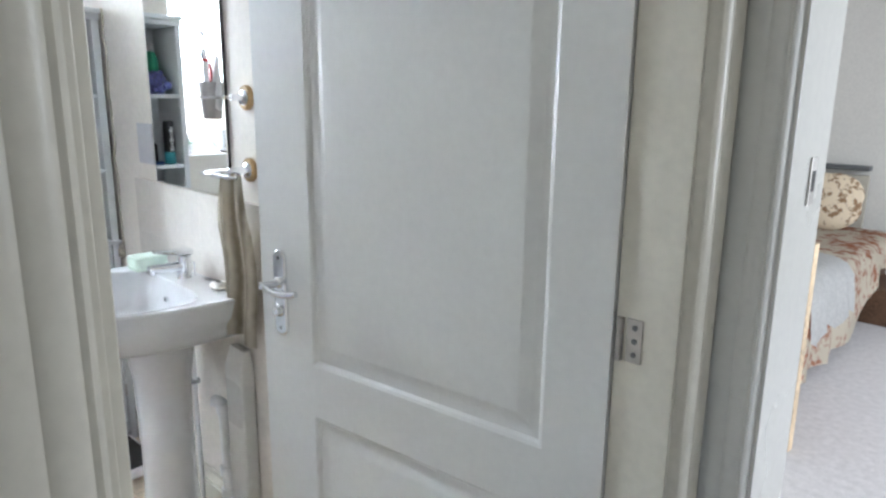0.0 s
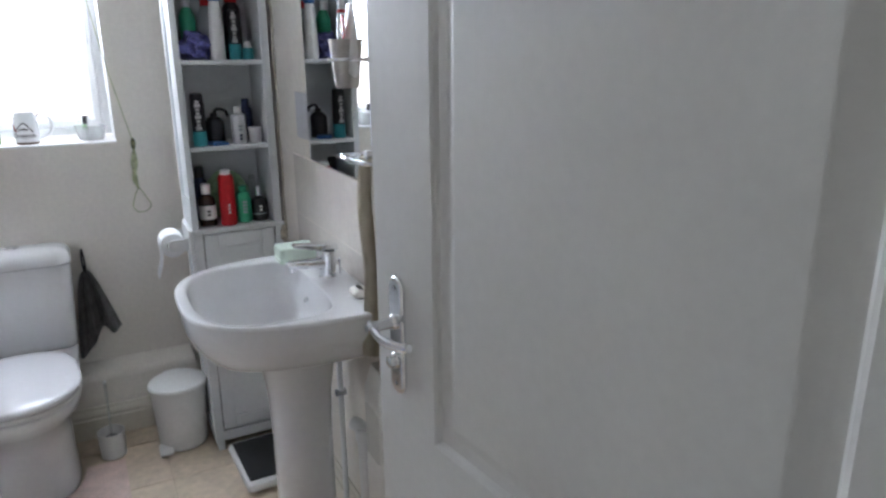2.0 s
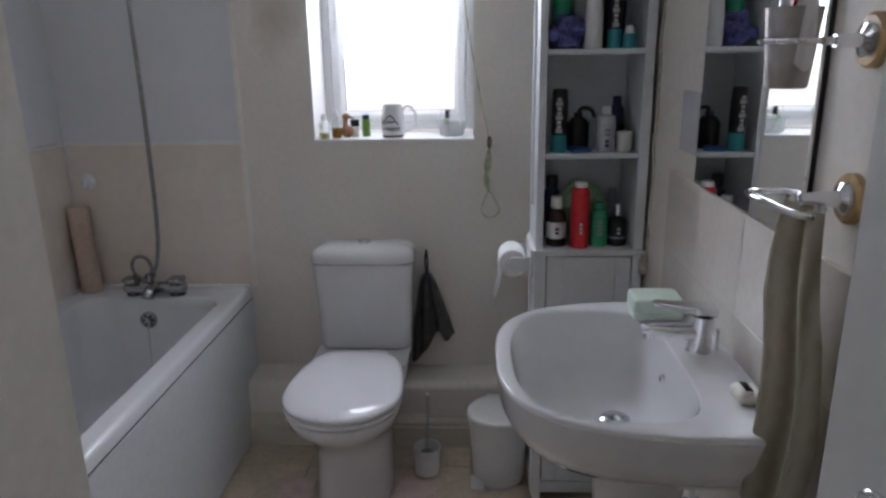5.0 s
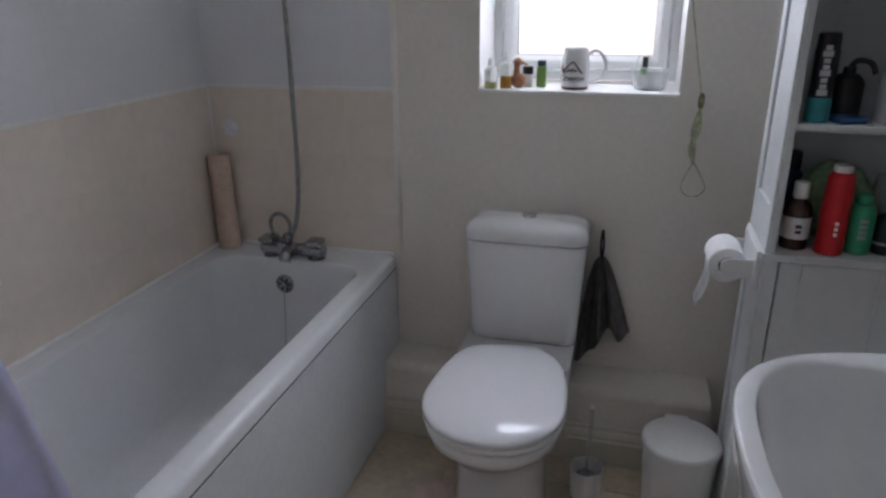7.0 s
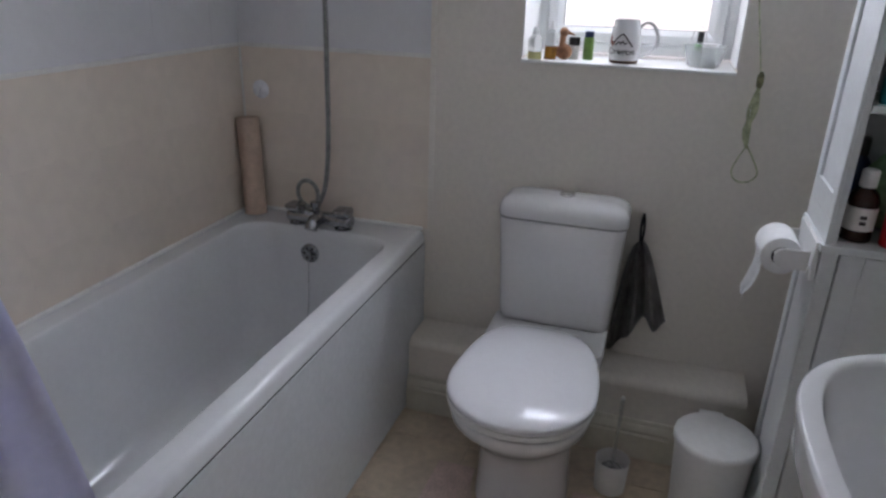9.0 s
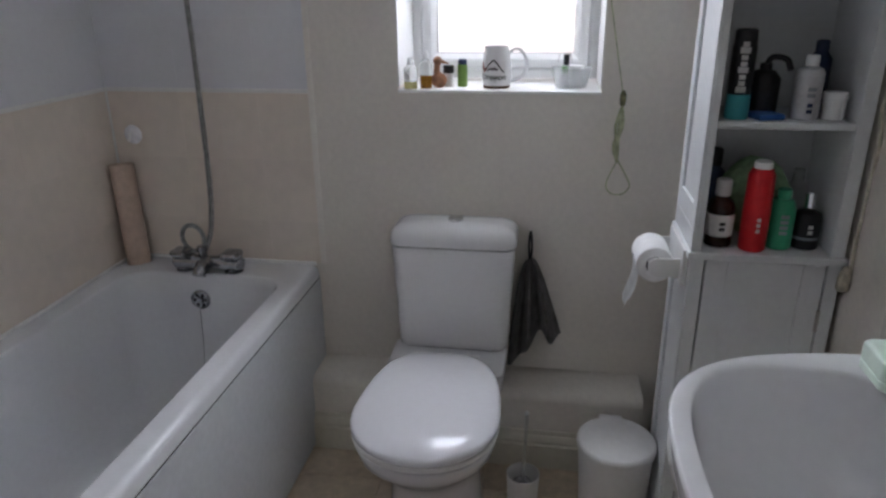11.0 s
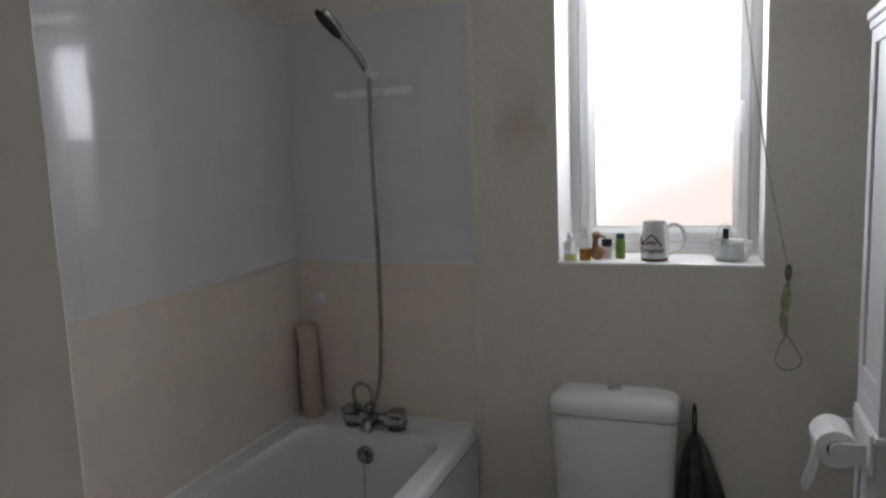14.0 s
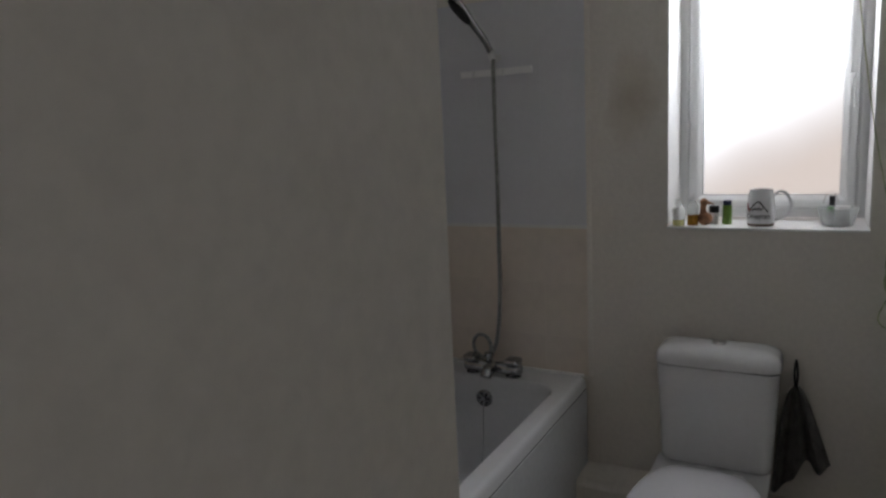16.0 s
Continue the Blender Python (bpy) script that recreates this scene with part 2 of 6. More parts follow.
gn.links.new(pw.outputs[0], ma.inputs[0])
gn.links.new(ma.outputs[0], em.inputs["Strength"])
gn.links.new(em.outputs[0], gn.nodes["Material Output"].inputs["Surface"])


# ---------------------------------------------------------------- mesh helpers
def box(bm, a, b, bev=0.0, seg=2):
    """An axis-aligned box between two corners, with rounded edges."""
    lo, hi = [min(p) for p in zip(a, b)], [max(p) for p in zip(a, b)]
    m = Matrix.LocRotScale([(p + q) / 2 for p, q in zip(lo, hi)], None, [q - p for p, q in zip(lo, hi)])
    vs = bmesh.ops.create_cube(bm, size=1, matrix=m)["verts"]
    if bev:
        es = list({e for v in vs for e in v.link_edges})
        bmesh.ops.bevel(bm, geom=es, offset=bev, segments=seg, profile=0.5, affect="EDGES")
    return bm


def loft(bm, rings, cap0=True, cap1=True, closed=True):
    """Skins a list of equal rings of points."""
    vs = [[bm.verts.new(p) for p in r] for r in rings]
    n = len(vs[0])
    for a, b in zip(vs, vs[1:]):
        for i in range(n if closed else n - 1):
            j = (i + 1) % n
            bm.faces.new((a[i], a[j], b[j], b[i]))
    if cap0:
        bm.faces.new(vs[0][::-1])
    if cap1:
        bm.faces.new(vs[-1])
    return bm


def circle(c, r, n=24, rx=None, axis="z", twist=0.0):
    """A ring of points round c."""
    out = []
    for i in range(n):
        a = 2 * math.pi * i / n + twist
        u, v = r * math.cos(a), (rx if rx else r) * math.sin(a)
        d = {"z": (u, v, 0), "x": (0, u, v), "y": (v, 0, u)}[axis]
        out.append((c[0] + d[0], c[1] + d[1], c[2] + d[2]))
    return out


def lathe(bm, c, prof, n=24, axis="z", cap0=True, cap1=True):
    """A turned body: prof is (radius, height) pairs along the axis."""
    k = {"x": 0, "y": 1, "z": 2}[axis]
    rings = []
    for r, h in prof:
        p = list(c)
        p[k] += h
        rings.append(circle(p, max(r, 0.0004), n, axis=axis))
    return loft(bm, rings, cap0, cap1)


def tube(bm, pts, r, n=10, cap=True):
    """A round bar along a run of points."""
    pts = [Vector(p) for p in pts]
    rings, up = [], None
    for i, p in enumerate(pts):
        d = (pts[min(i + 1, len(pts) - 1)] - pts[max(i - 1, 0)]).normalized()
        if up is None:
            up = d.orthogonal().normalized()
        up = (up - d * up.dot(d)).normalized()
        side = d.cross(up)
        rad = r[i] if isinstance(r, (list, tuple)) else r
        rings.append([p + up * (rad * math.cos(2 * math.pi * k / n)) + side * (rad * math.sin(2 * math.pi * k / n)) for k in range(n)])
    return loft(bm, rings, cap, cap)


def curve(pts, n=8):
    """Catmull-Rom points through pts."""
    P = [Vector(p) for p in pts]
    P = [2 * P[0] - P[1]] + P + [2 * P[-1] - P[-2]]
    out = []
    for i in range(1, len(P) - 2):
        a, b, c, d = P[i - 1:i + 3]
        for k in range(n):
            t = k / n
            out.append(0.5 * ((2 * b) + (c - a) * t + (2 * a - 5 * b + 4 * c - d) * t * t + (3 * b - a - 3 * c + d) * t ** 3))
    return out + [P[-2]]


def prism(bm, poly, z0, z1, m=None):
    """Extrudes a polygon of (x, y) from z0 to z1."""
    m = m or Matrix()
    return loft(bm, [[m @ Vector((x, y, z0)) for x, y in poly], [m @ Vector((x, y, z1)) for x, y in poly]])


def rrect(cx, cy, hx, hy, r, z, n=6):
    """A rounded rectangle ring."""
    out = []
    for sx, sy, a0 in ((1, 1, 0), (-1, 1, 90), (-1, -1, 180), (1, -1, 270)):
        for k in range(n + 1):
            a = radians(a0 + 90 * k / n)
            out.append((cx + sx * (hx - r) + r * math.cos(a), cy + sy * (hy - r) + r * math.sin(a), z))
    return out


def finish(bm, name, material, sharp=38):
    """Turns a bmesh into a mesh whose large flat faces stay flat and whose narrow rounded edges are smooth."""
    bmesh.ops.recalc_face_normals(bm, faces=bm.faces)
    limit = math.cos(radians(sharp))
    weight = {f: f.normal * f.calc_area() for f in bm.faces}
    normals = []
    for f in bm.faces:
        for lp in f.loops:
            total = Vector()
            for g in lp.vert.link_faces:
                if g is f or g.normal.dot(f.normal) > limit:
                    total += weight[g]
            normals.append(total.normalized() if total.length > 1e-12 else f.normal.copy())
    me = bpy.data.meshes.new(name)
    bm.to_mesh(me)
    bm.free()
    me.materials.append(material)
    for p in me.polygons:
        p.use_smooth = True
    me.set_sharp_from_angle(angle=radians(sharp))
    me.normals_split_custom_set(normals)
    return me


def thing(name, m, label, category, group="", kind=""):
    """An Empty that carries the parts of one thing; m is its place or pose."""
    ob = new(name)
    ob.empty_display_size = 0.05
    ob.matrix_basis = m if isinstance(m, Matrix) else Matrix.Translation(m)
    return tagged(ob, label, category, group, kind)


def part(name, bm, material, parent, label="", world=True, sharp=38):
    """One mesh under a thing or a part; the bmesh is in world places unless world is False."""
    top = parent
    while top.parent:
        top = top.parent
    if world:
        bm.transform(top.matrix_basis.inverted())
    ob = new(name, finish(bm, name, material, sharp))
    ob.parent = parent
    return tagged(ob, label)


def solid(name, bm, material, label, category, group="", kind="", sharp=38):
    """A thing that is one mesh; its origin goes to its base."""
    bm.verts.ensure_lookup_table()
    xs, ys, zs = zip(*[v.co for v in bm.verts])
    base = Vector(((min(xs) + max(xs)) / 2, (min(ys) + max(ys)) / 2, min(zs)))
    bm.transform(Matrix.Translation(-base))
    ob = new(name, finish(bm, name, material, sharp))
    ob.location = base
    return tagged(ob, label, category, group, kind)


B = bmesh.new

# ---------------------------------------------------------------- plan (metres)
XW, YB, YM = -3.20, -0.89, 1.10          # window wall, bath wall, mirror wall
XD, XH = -0.455, -0.36                    # bathroom and landing faces of the door wall
XC, YC = -1.385, 0.205                   # corner of the wall block at the foot of the bath
H = 2.38
WY0, WY1, WZ0, WZ1 = 0.031, 0.599, 1.118, 2.07   # window opening
DY0, DY1, DH = 0.24, 0.995, 2.03        # bathroom doorway
YL = 1.10                               # landing wall with the bedroom doorway
BX0, BX1 = -0.268, 0.50                  # bedroom doorway


def wall(name, boxes, material, label):
    bm = B()
    for a, b in boxes:
        box(bm, a, b)
    return solid(name, bm, material, label, "wall", kind="structure")


wall("wall_west", [((XW - 0.3, YB - 0.12, 0), (XW, WY0, H)), ((XW - 0.3, WY1, 0), (XW, YM + 0.12, H)),
                   ((XW - 0.3, WY0, 0), (XW, WY1, WZ0)), ((XW - 0.3, WY0, WZ1), (XW, WY1, H))], WALL,
     "cream painted wall with a deep window reveal and faint damp stain")
wall("wall_south", [((XW, YB - 0.12, 0), (XC + 0.02, YB, H))], WALL_PLAIN, "cream painted wall along the bath above the tiles")
wall("wall_north", [((XW, YM, 0), (XD, YM + 0.12, H))], WALL_PLAIN, "cream painted wall behind basin, mirror and cabinet")
bm = B()
prism(bm, [(XC + 0.02, YB - 0.12), (XH, YB - 0.12), (XH, YC - 0.001), (XC + 0.0015, YC - 0.001), (XC, YC - 0.0025), (XC, YB - 0.0), (XC + 0.02, YB)], 0, H)
solid("wall_block", bm, WALL_PLAIN, "cream painted boxed-out wall with rounded corner at foot of bath", "wall", kind="structure")
wall("wall_east", [((XD, YC, 0), (XH, DY0 - 0.03, H)), ((XD, DY1 + 0.03, 0), (XH, YL + 0.15, H)), ((XD, DY0 - 0.03, DH + 0.03), (XH, DY1 + 0.03, H))],
     HALL_WALL, "painted wall with the bathroom doorway")
# landing and bedroom shells
wall("wall_landing_north", [((XH, YL, 0), (BX0 - 0.03, YL + 0.15, H)), ((BX1 + 0.03, YL, 0), (1.5, YL + 0.15, H)),
                            ((BX0 - 0.03, YL, DH + 0.03), (BX1 + 0.03, YL + 0.15, H))], HALL_WALL, "painted landing wall with the bedroom doorway")
# unseen wall; its opening is invented to go with the fill light
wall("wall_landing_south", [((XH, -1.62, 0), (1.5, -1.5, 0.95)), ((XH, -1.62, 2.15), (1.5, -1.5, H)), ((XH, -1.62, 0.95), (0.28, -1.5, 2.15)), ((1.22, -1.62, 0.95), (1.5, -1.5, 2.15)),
                            ((XH - 0.1, -1.62, 0), (XH, YB - 0.12, H))], HALL_WALL, "unseen painted landing wall with an added opening for the fill light")
wall("wall_landing_east", [((1.5, -1.62, 0), (1.62, YL + 0.15, H))], HALL_WALL, "painted landing wall")
wall("wall_bedroom_west", [((-0.84, YL + 0.15, 0), (-0.72, 2.75, H)), ((-2.5, 2.75, 0), (-0.72, 2.87, H)), ((-2.62, 2.75, 0), (-2.5, 5.82, H)),
                           ((-0.84, YL + 0.15, 0), (BX0 - 0.03, YL + 0.19, H))], HALL_WALL, "off-white bedroom wall")
wall("wall_bedroom_north", [((-2.62, 5.7, 0), (2.12, 5.82, H))], HALL_WALL, "off-white bedroom wall behind the bed")
wall("wall_bedroom_east", [((2.0, YL, 0), (2.12, 5.7, 0.85)), ((2.0, YL, 2.05), (2.12, 5.7, H)), ((2.0, YL, 0.85), (2.12, 2.65, 2.05)), ((2.0, 3.95, 0.85), (2.12, 5.7, 2.05)),
                           ((1.5, YL, 0), (2.0, YL + 0.15, H))], HALL_WALL, "off-white bedroom wall with a window opening")
solid("ceiling", box(B(), (-3.5, -1.62, H), (2.12, 5.82, H + 0.1)), CEIL, "flat white painted ceiling", "ceiling", kind="structure")
floor = solid("floor", box(B(), (XW, YB, -0.1), (XD + 0.05, YM, -0.004)), FLOOR_JOINT, "beige stone-effect floor tiles with fine joints", "floor", kind="structure")
solid("floor_landing", box(B(), (XD + 0.05, -1.5, -0.1), (1.5, YL + 0.06, 0.004)), CARPET, "pale grey carpet on the landing", "floor", kind="structure")
solid("floor_bedroom", box(B(), (-2.5, YL + 0.06, -0.1), (2.0, 5.7, 0.002)), CARPET, "pale lilac-grey bedroom carpet", "floor", kind="structure")
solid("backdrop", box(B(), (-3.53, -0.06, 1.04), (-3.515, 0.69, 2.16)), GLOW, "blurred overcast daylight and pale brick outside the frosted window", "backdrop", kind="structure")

# pipe boxing below the window, with its skirting
bm = B()
prof = [(XW, 0), (-3.045, 0), (-3.045, 0.222), (-3.05, 0.238), (-3.062, 0.247), (-3.08, 0.25), (XW, 0.25)]
loft(bm, [[(x, -0.262, z) for x, z in prof], [(x, 0.772, z) for x, z in prof]])
solid("pipe_boxing", bm, WALL_PLAIN, "cream painted boxed-in pipe ledge below the window wall", "ledge", kind="structure")


def skirting(name, p, q, nrm, h=0.125, label="cream painted moulded skirting board"):
    """A moulded board from p to q on the floor; nrm points into the room."""
    bm = B()
    pr = [(0.001, 0), (0.021, 0), (0.021, h - 0.046), (0.0155, h - 0.042), (0.0155, h - 0.036), (0.019, h - 0.032), (0.0145, h - 0.018), (0.0085, h - 0.013), (0.0085, h - 0.005), (0.006, h), (0.001, h)]
    loft(bm, [[(e[0] + nrm[0] * d, e[1] + nrm[1] * d, z) for d, z in pr] for e in (p, q)])
    return solid(name, bm, CREAM_GLOSS, label, "skirting", kind="structure")


skirting("baseboard_west", (-3.045, -0.262), (-3.045, 0.772), (1, 0))
skirting("baseboard_north", (-2.68, YM), (-0.6, YM), (0, -1))
skirting("baseboard_block", (XC + 0.02, YC), (XD - 0.02, YC), (0, 1))
skirting("baseboard_bedroom", (-0.72, YL + 0.2), (-0.72, 2.75), (1, 0), 0.13, "white bedroom skirting board")
skirting("baseboard_bedroom_north", (-2.4, 5.7), (2.0, 5.7), (0, -1), 0.13, "white bedroom skirting board")

# ---------------------------------------------------------------- doorways
ARCH = [(0, 0), (0.003, 0.012), (0.008, 0.016), (0.012, 0.0145), (0.018, 0.019), (0.03, 0.0205), (0.036, 0.0175), (0.042, 0.021), (0.055, 0.0225), (0.066, 0.021), (0.07, 0.014), (0.07, 0)]


def doorset(name, axis, face0, face1, lo, hi, top, material, label):
    """Lining, stops and moulded architraves of a doorway. axis: the way through."""
    def P(u, v, z):
        return (v, u, z) if axis == "x" else (u, v, z)
    th = thing(name, P((lo + hi) / 2, (face0 + face1) / 2, 0), label, "door frame", kind="structure")
    f0, f1 = min(face0, face1), max(face0, face1)
    for u0, u1 in ((lo - 0.028, lo), (hi, hi + 0.028)):
        part("lining", box(B(), P(u0, f0 - 0.002, 0), P(u1, f1 + 0.002, top), 0.002), material, th)
    part("head_lining", box(B(), P(lo - 0.028, f0 - 0.002, top), P(hi + 0.028, f1 + 0.002, top + 0.028), 0.002), material, th)
    for f, s in ((f0, -1), (f1, 1)):
        for edge, d in ((lo, -1), (hi, 1)):
            part("architrave", loft(B(), [[P(edge + d * (0.006 + w), f + s * (0.002 + t), z) for w, t in ARCH] for z in (0, top + 0.076)]), material, th)
        part("head_architrave", loft(B(), [[P(u, f + s * (0.002 + t), top + 0.006 + w) for w, t in ARCH] for u in (lo - 0.005, hi + 0.005)]), material, th)
    return th


bathroom_frame = doorset("door_frame_1", "x", XD, XH, DY0, DY1, DH, CREAM_GLOSS, "aged cream gloss bathroom door frame with moulded architraves")
part("door_stop", box(B(), (XD + 0.045, DY0, 0), (XH - 0.012, DY0 + 0.012, DH), 0.002), CREAM_GLOSS, bathroom_frame)
bedroom_frame = doorset("door_frame_2", "y", YL, YL + 0.15, BX0, BX1, DH, GLOSS_WHITE, "white gloss bedroom door frame with moulded architraves")
strike = part("strike_plate", box(B(), (BX0, YL + 0.075, 1.275), (BX0 + 0.003, YL + 0.1, 1.345), 0.001), SATIN_STEEL, bedroom_frame, "brushed steel strike plate")
part("latch_hole", box(B(), (BX0 + 0.003, YL + 0.081, 1.295), (BX0 + 0.0038, YL + 0.094, 1.325)), DARK, strike, "dark latch hole")

# ---------------------------------------------------------------- the open bathroom door (local frame: u along the leaf from the hinge, v out of the visible face)
DM = Matrix.Translation((-0.45, 0.988, 0)) @ Matrix.Rotation(radians(180 + 6.7), 4, "Z")
DW, DT = 0.852, 0.04
door = thing("door_1", DM, "white panelled bathroom door standing open into the room", "door", kind="structure")


def panel_door(bm, w, h, t, panels):
    """A leaf with recessed, raised-field moulded panels on both faces (face at v=0 and v=-t)."""
    us = sorted({0.008, w} | {p for q in panels for p in (q[0], q[1])})
    zs = sorted({0.008, h} | {p for q in panels for p in (q[2], q[3])})
    for face, s in ((0.0, 1), (-t, -1)):
        for a, b in zip(us, us[1:]):
            for c, d in zip(zs, zs[1:]):
                hit = [q for q in panels if q[0] <= a and b <= q[1] and q[2] <= c and d <= q[3]]
                if not hit:
                    bm.faces.new([bm.verts.new((u, face, z)) for u, z in ((a, c), (b, c), (b, d), (a, d))])
        for q in panels:
            rings = []
            for ins, dep in ((0, 0), (0.006, 0.003), (0.011, 0.0085), (0.02, 0.0105), (0.03, 0.0105), (0.048, 0.004), (0.054, 0.0025)):
                rings.append([(u, face - s * dep, z) for u, z in ((q[0] + ins, q[2] + ins), (q[1] - ins, q[2] + ins), (q[1] - ins, q[3] - ins), (q[0] + ins, q[3] - ins))])
            loft(bm, rings, cap0=False)
    for u in (0.008, w):
        bm.faces.new([bm.verts.new(p) for p in ((u, 0, 0.008), (u, -t, 0.008), (u, -t, h), (u, 0, h))])
    for z in (0.008, h):
        bm.faces.new([bm.verts.new(p) for p in ((0.008, 0, z), (w, 0, z), (w, -t, z), (0.008, -t, z))])
    bmesh.ops.remove_doubles(bm, verts=bm.verts, dist=0.0004)
    return bm


part("door_leaf", panel_door(B(), DW, 1.985, DT, [(0.118, 0.688, 0.845, 1.84), (0.118, 0.688, 0.20, 0.725)]), DOOR_WHITE, door, world=False, sharp=20)
HU = DW - 0.067
bm = B()
loft(bm, [rrect(HU, 0.993, 0.0205 - i, 0.0985 - i, 0.019 - i, 0, 5) for i in (0,)] + [rrect(HU, 0.993, 0.0205 - i, 0.0985 - i, 0.019 - i, h, 5) for i, h in ((0, 0.004), (0.002, 0.0065), (0.006, 0.0075))])
bm.transform(Matrix(((1, 0, 0, 0), (0, 0, 1, 0), (0, 1, 0, 0), (0, 0, 0, 1))))
plate = part("handle_plate", bm, CHROME, door, "chrome lever handle backplate", world=False)
bm = B()
lathe(bm, (HU, 0.007, 1.018), [(0.0125, 0), (0.0125, 0.004), (0.009, 0.008), (0.0085, 0.03), (0.0095, 0.044), (0.006, 0.05)], 18, axis="y")
tube(bm, curve([(HU + 0.012, 0.046, 1.02), (HU - 0.005, 0.048, 1.016), (HU - 0.03, 0.05, 1.01), (HU - 0.062, 0.047, 1.01), (HU - 0.098, 0.042, 1.016)], 5), [0.0058] * 3 + [0.0066] * 8 + [0.0074] * 9 + [0.0066], 12)
part("lever", bm, CHROME, plate, "curved chrome lever", world=False)
bm = B()
lathe(bm, (HU, 0.007, 0.953), [(0.0135, 0), (0.0135, 0.003), (0.0105, 0.006), (0.0095, 0.013), (0.006, 0.015)], 18, axis="y")
part("lock_knob", bm, CHROME, plate, "round chrome lock release", world=False)
for z in (0.913, 1.074):
    part("screw", lathe(B(), (HU, 0.006, z), [(0.0042, 0), (0.0042, 0.0022), (0.002, 0.003)], 10, axis="y"), DULL_CHROME, plate, world=False)
part("latch_face", box(B(), (DW, -DT + 0.008, 0.95), (DW + 0.0015, -0.008, 1.09)), SATIN_STEEL, door, "steel latch faceplate", world=False)


def hinge(z):
    bm = B()
    box(bm, (XD + 0.018, DY1 - 0.0025, z), (XD + 0.044, DY1 + 0.0005, z + 0.068), 0.001)
    leaf = part("hinge", bm, SATIN_STEEL, bathroom_frame, "zinc butt hinge with dark screws")
    part("knuckle", lathe(B(), (-0.447, 0.9915, z), [(0.0058, 0), (0.0058, 0.022), (0.005, 0.0225), (0.0058, 0.023), (0.0058, 0.045), (0.005, 0.0455), (0.0058, 0.046), (0.0058, 0.068)], 12), SATIN_STEEL, leaf)
    for dz in (0.013, 0.034, 0.055):
        part("screw", lathe(B(), (XD + 0.032, DY1 - 0.0025, z + dz), [(0.0045, 0), (0.0045, -0.0012), (0.002, -0.0016)], 10, axis="y"), HEAD_GREY, leaf)


for hz in (0.18, 1.037, 1.75):
    hinge(hz)

# ---------------------------------------------------------------- window
win = thing("window_1", (XW - 0.27, (WY0 + WY1) / 2, WZ0), "white uPVC casement window with frosted glass", "window", kind="structure")
FX0, FX1 = XW - 0.285, XW - 0.225


def frame_bars(y0, y1, z0, z1, prof, name, parent, material=UPVC):
    """Four mitred bars round an opening; prof is (inset from the outer edge, x) pairs."""
    def corner(sy, sz):
        return [(x, (y0 + w) if sy < 0 else (y1 - w), (z0 + w) if sz < 0 else (z1 - w)) for w, x in prof]
    for a, b in (((-1, -1), (-1, 1)), ((1, -1), (1, 1)), ((-1, -1), (1, -1)), ((-1, 1), (1, 1))):
        part(name, loft(B(), [corner(*a), corner(*b)]), material, parent, sharp=12)


frame_bars(WY0, WY1, WZ0 + 0.012, WZ1, [(0, FX0), (0, FX1), (0.024, FX1), (0.028, FX1 - 0.002), (0.036, FX1 - 0.012), (0.038, FX1 - 0.016), (0.038, FX0)], "window_frame", win)
frame_bars(WY0 + 0.034, WY1 - 0.034, WZ0 + 0.044, WZ1 - 0.034,
           [(0, FX0 + 0.005), (0, FX1 + 0.009), (0.002, FX1 + 0.0125), (0.006, FX1 + 0.014), (0.020, FX1 + 0.014), (0.0215, FX1 + 0.0115), (0.023, FX1 + 0.0135), (0.026, FX1 + 0.0125), (0.031, FX1 + 0.007), (0.042, FX1 - 0.012), (0.042, FX0 + 0.005)],
           "sash_bar", win)
frame_bars(0.105, 0.526, 1.202, 1.996, [(0, FX1 - 0.022), (0, FX1 - 0.011), (0.0035, FX1 - 0.0125), (0.0035, FX1 - 0.022)], "seal", win, SEAL)
pane = part("pane", box(B(), (FX1 - 0.024, 0.108, 1.204), (FX1 - 0.016, 0.523, 1.993)), FROST, win, "frosted glass pane")
pane.visible_shadow = False
part("window_sill", box(B(), (XW - 0.3, WY0, WZ0 - 0.004), (XW + 0.004, WY1, WZ0 + 0.004), 0.002), SILL, win, "white painted sill")
part("reveal_lining", box(B(), (FX1, WY0, WZ0 + 0.012), (XW + 0.002, WY0 + 0.004, WZ1), 0.001), SILL, win, "white painted reveal")
part("reveal_lining", box(B(), (FX1, WY1 - 0.004, WZ0 + 0.012), (XW + 0.002, WY1, WZ1), 0.001), SILL, win, "white painted reveal")
bm = B()
loft(bm, [rrect(FX1 + 0.02, 0.545, 0.006, 0.009, 0.004, z) for z in (1.475, 1.6)])
hd = part("window_handle", bm, UPVC, win, "white window handle")
bm = B()
tube(bm, curve([(FX1 + 0.026, 0.545, 1.575), (FX1 + 0.045, 0.545, 1.57), (FX1 + 0.05, 0.545, 1.54), (FX1 + 0.046, 0.545, 1.485)], 5), 0.0075, 10)
part("lever", bm, UPVC, hd)
part("keyhole", lathe(B(), (FX1 + 0.05, 0.545, 1.565), [(0.004, 0), (0.004, 0.004)], 10, axis="x"), DARK, hd, "dark keyhole")

# ---------------------------------------------------------------- wall tiles
TW, TH = 0.248, 0.197


def tile_mesh(w, h, material, name):
    bm = B()
    loft(bm, [rrect(0, 0, w / 2 - i, h / 2 - i, 0.0015, d, 1) for i, d in ((0.0, 0), (0, 0.0056), (0.0004, 0.006))])
    return finish(bm, name, material, 20)


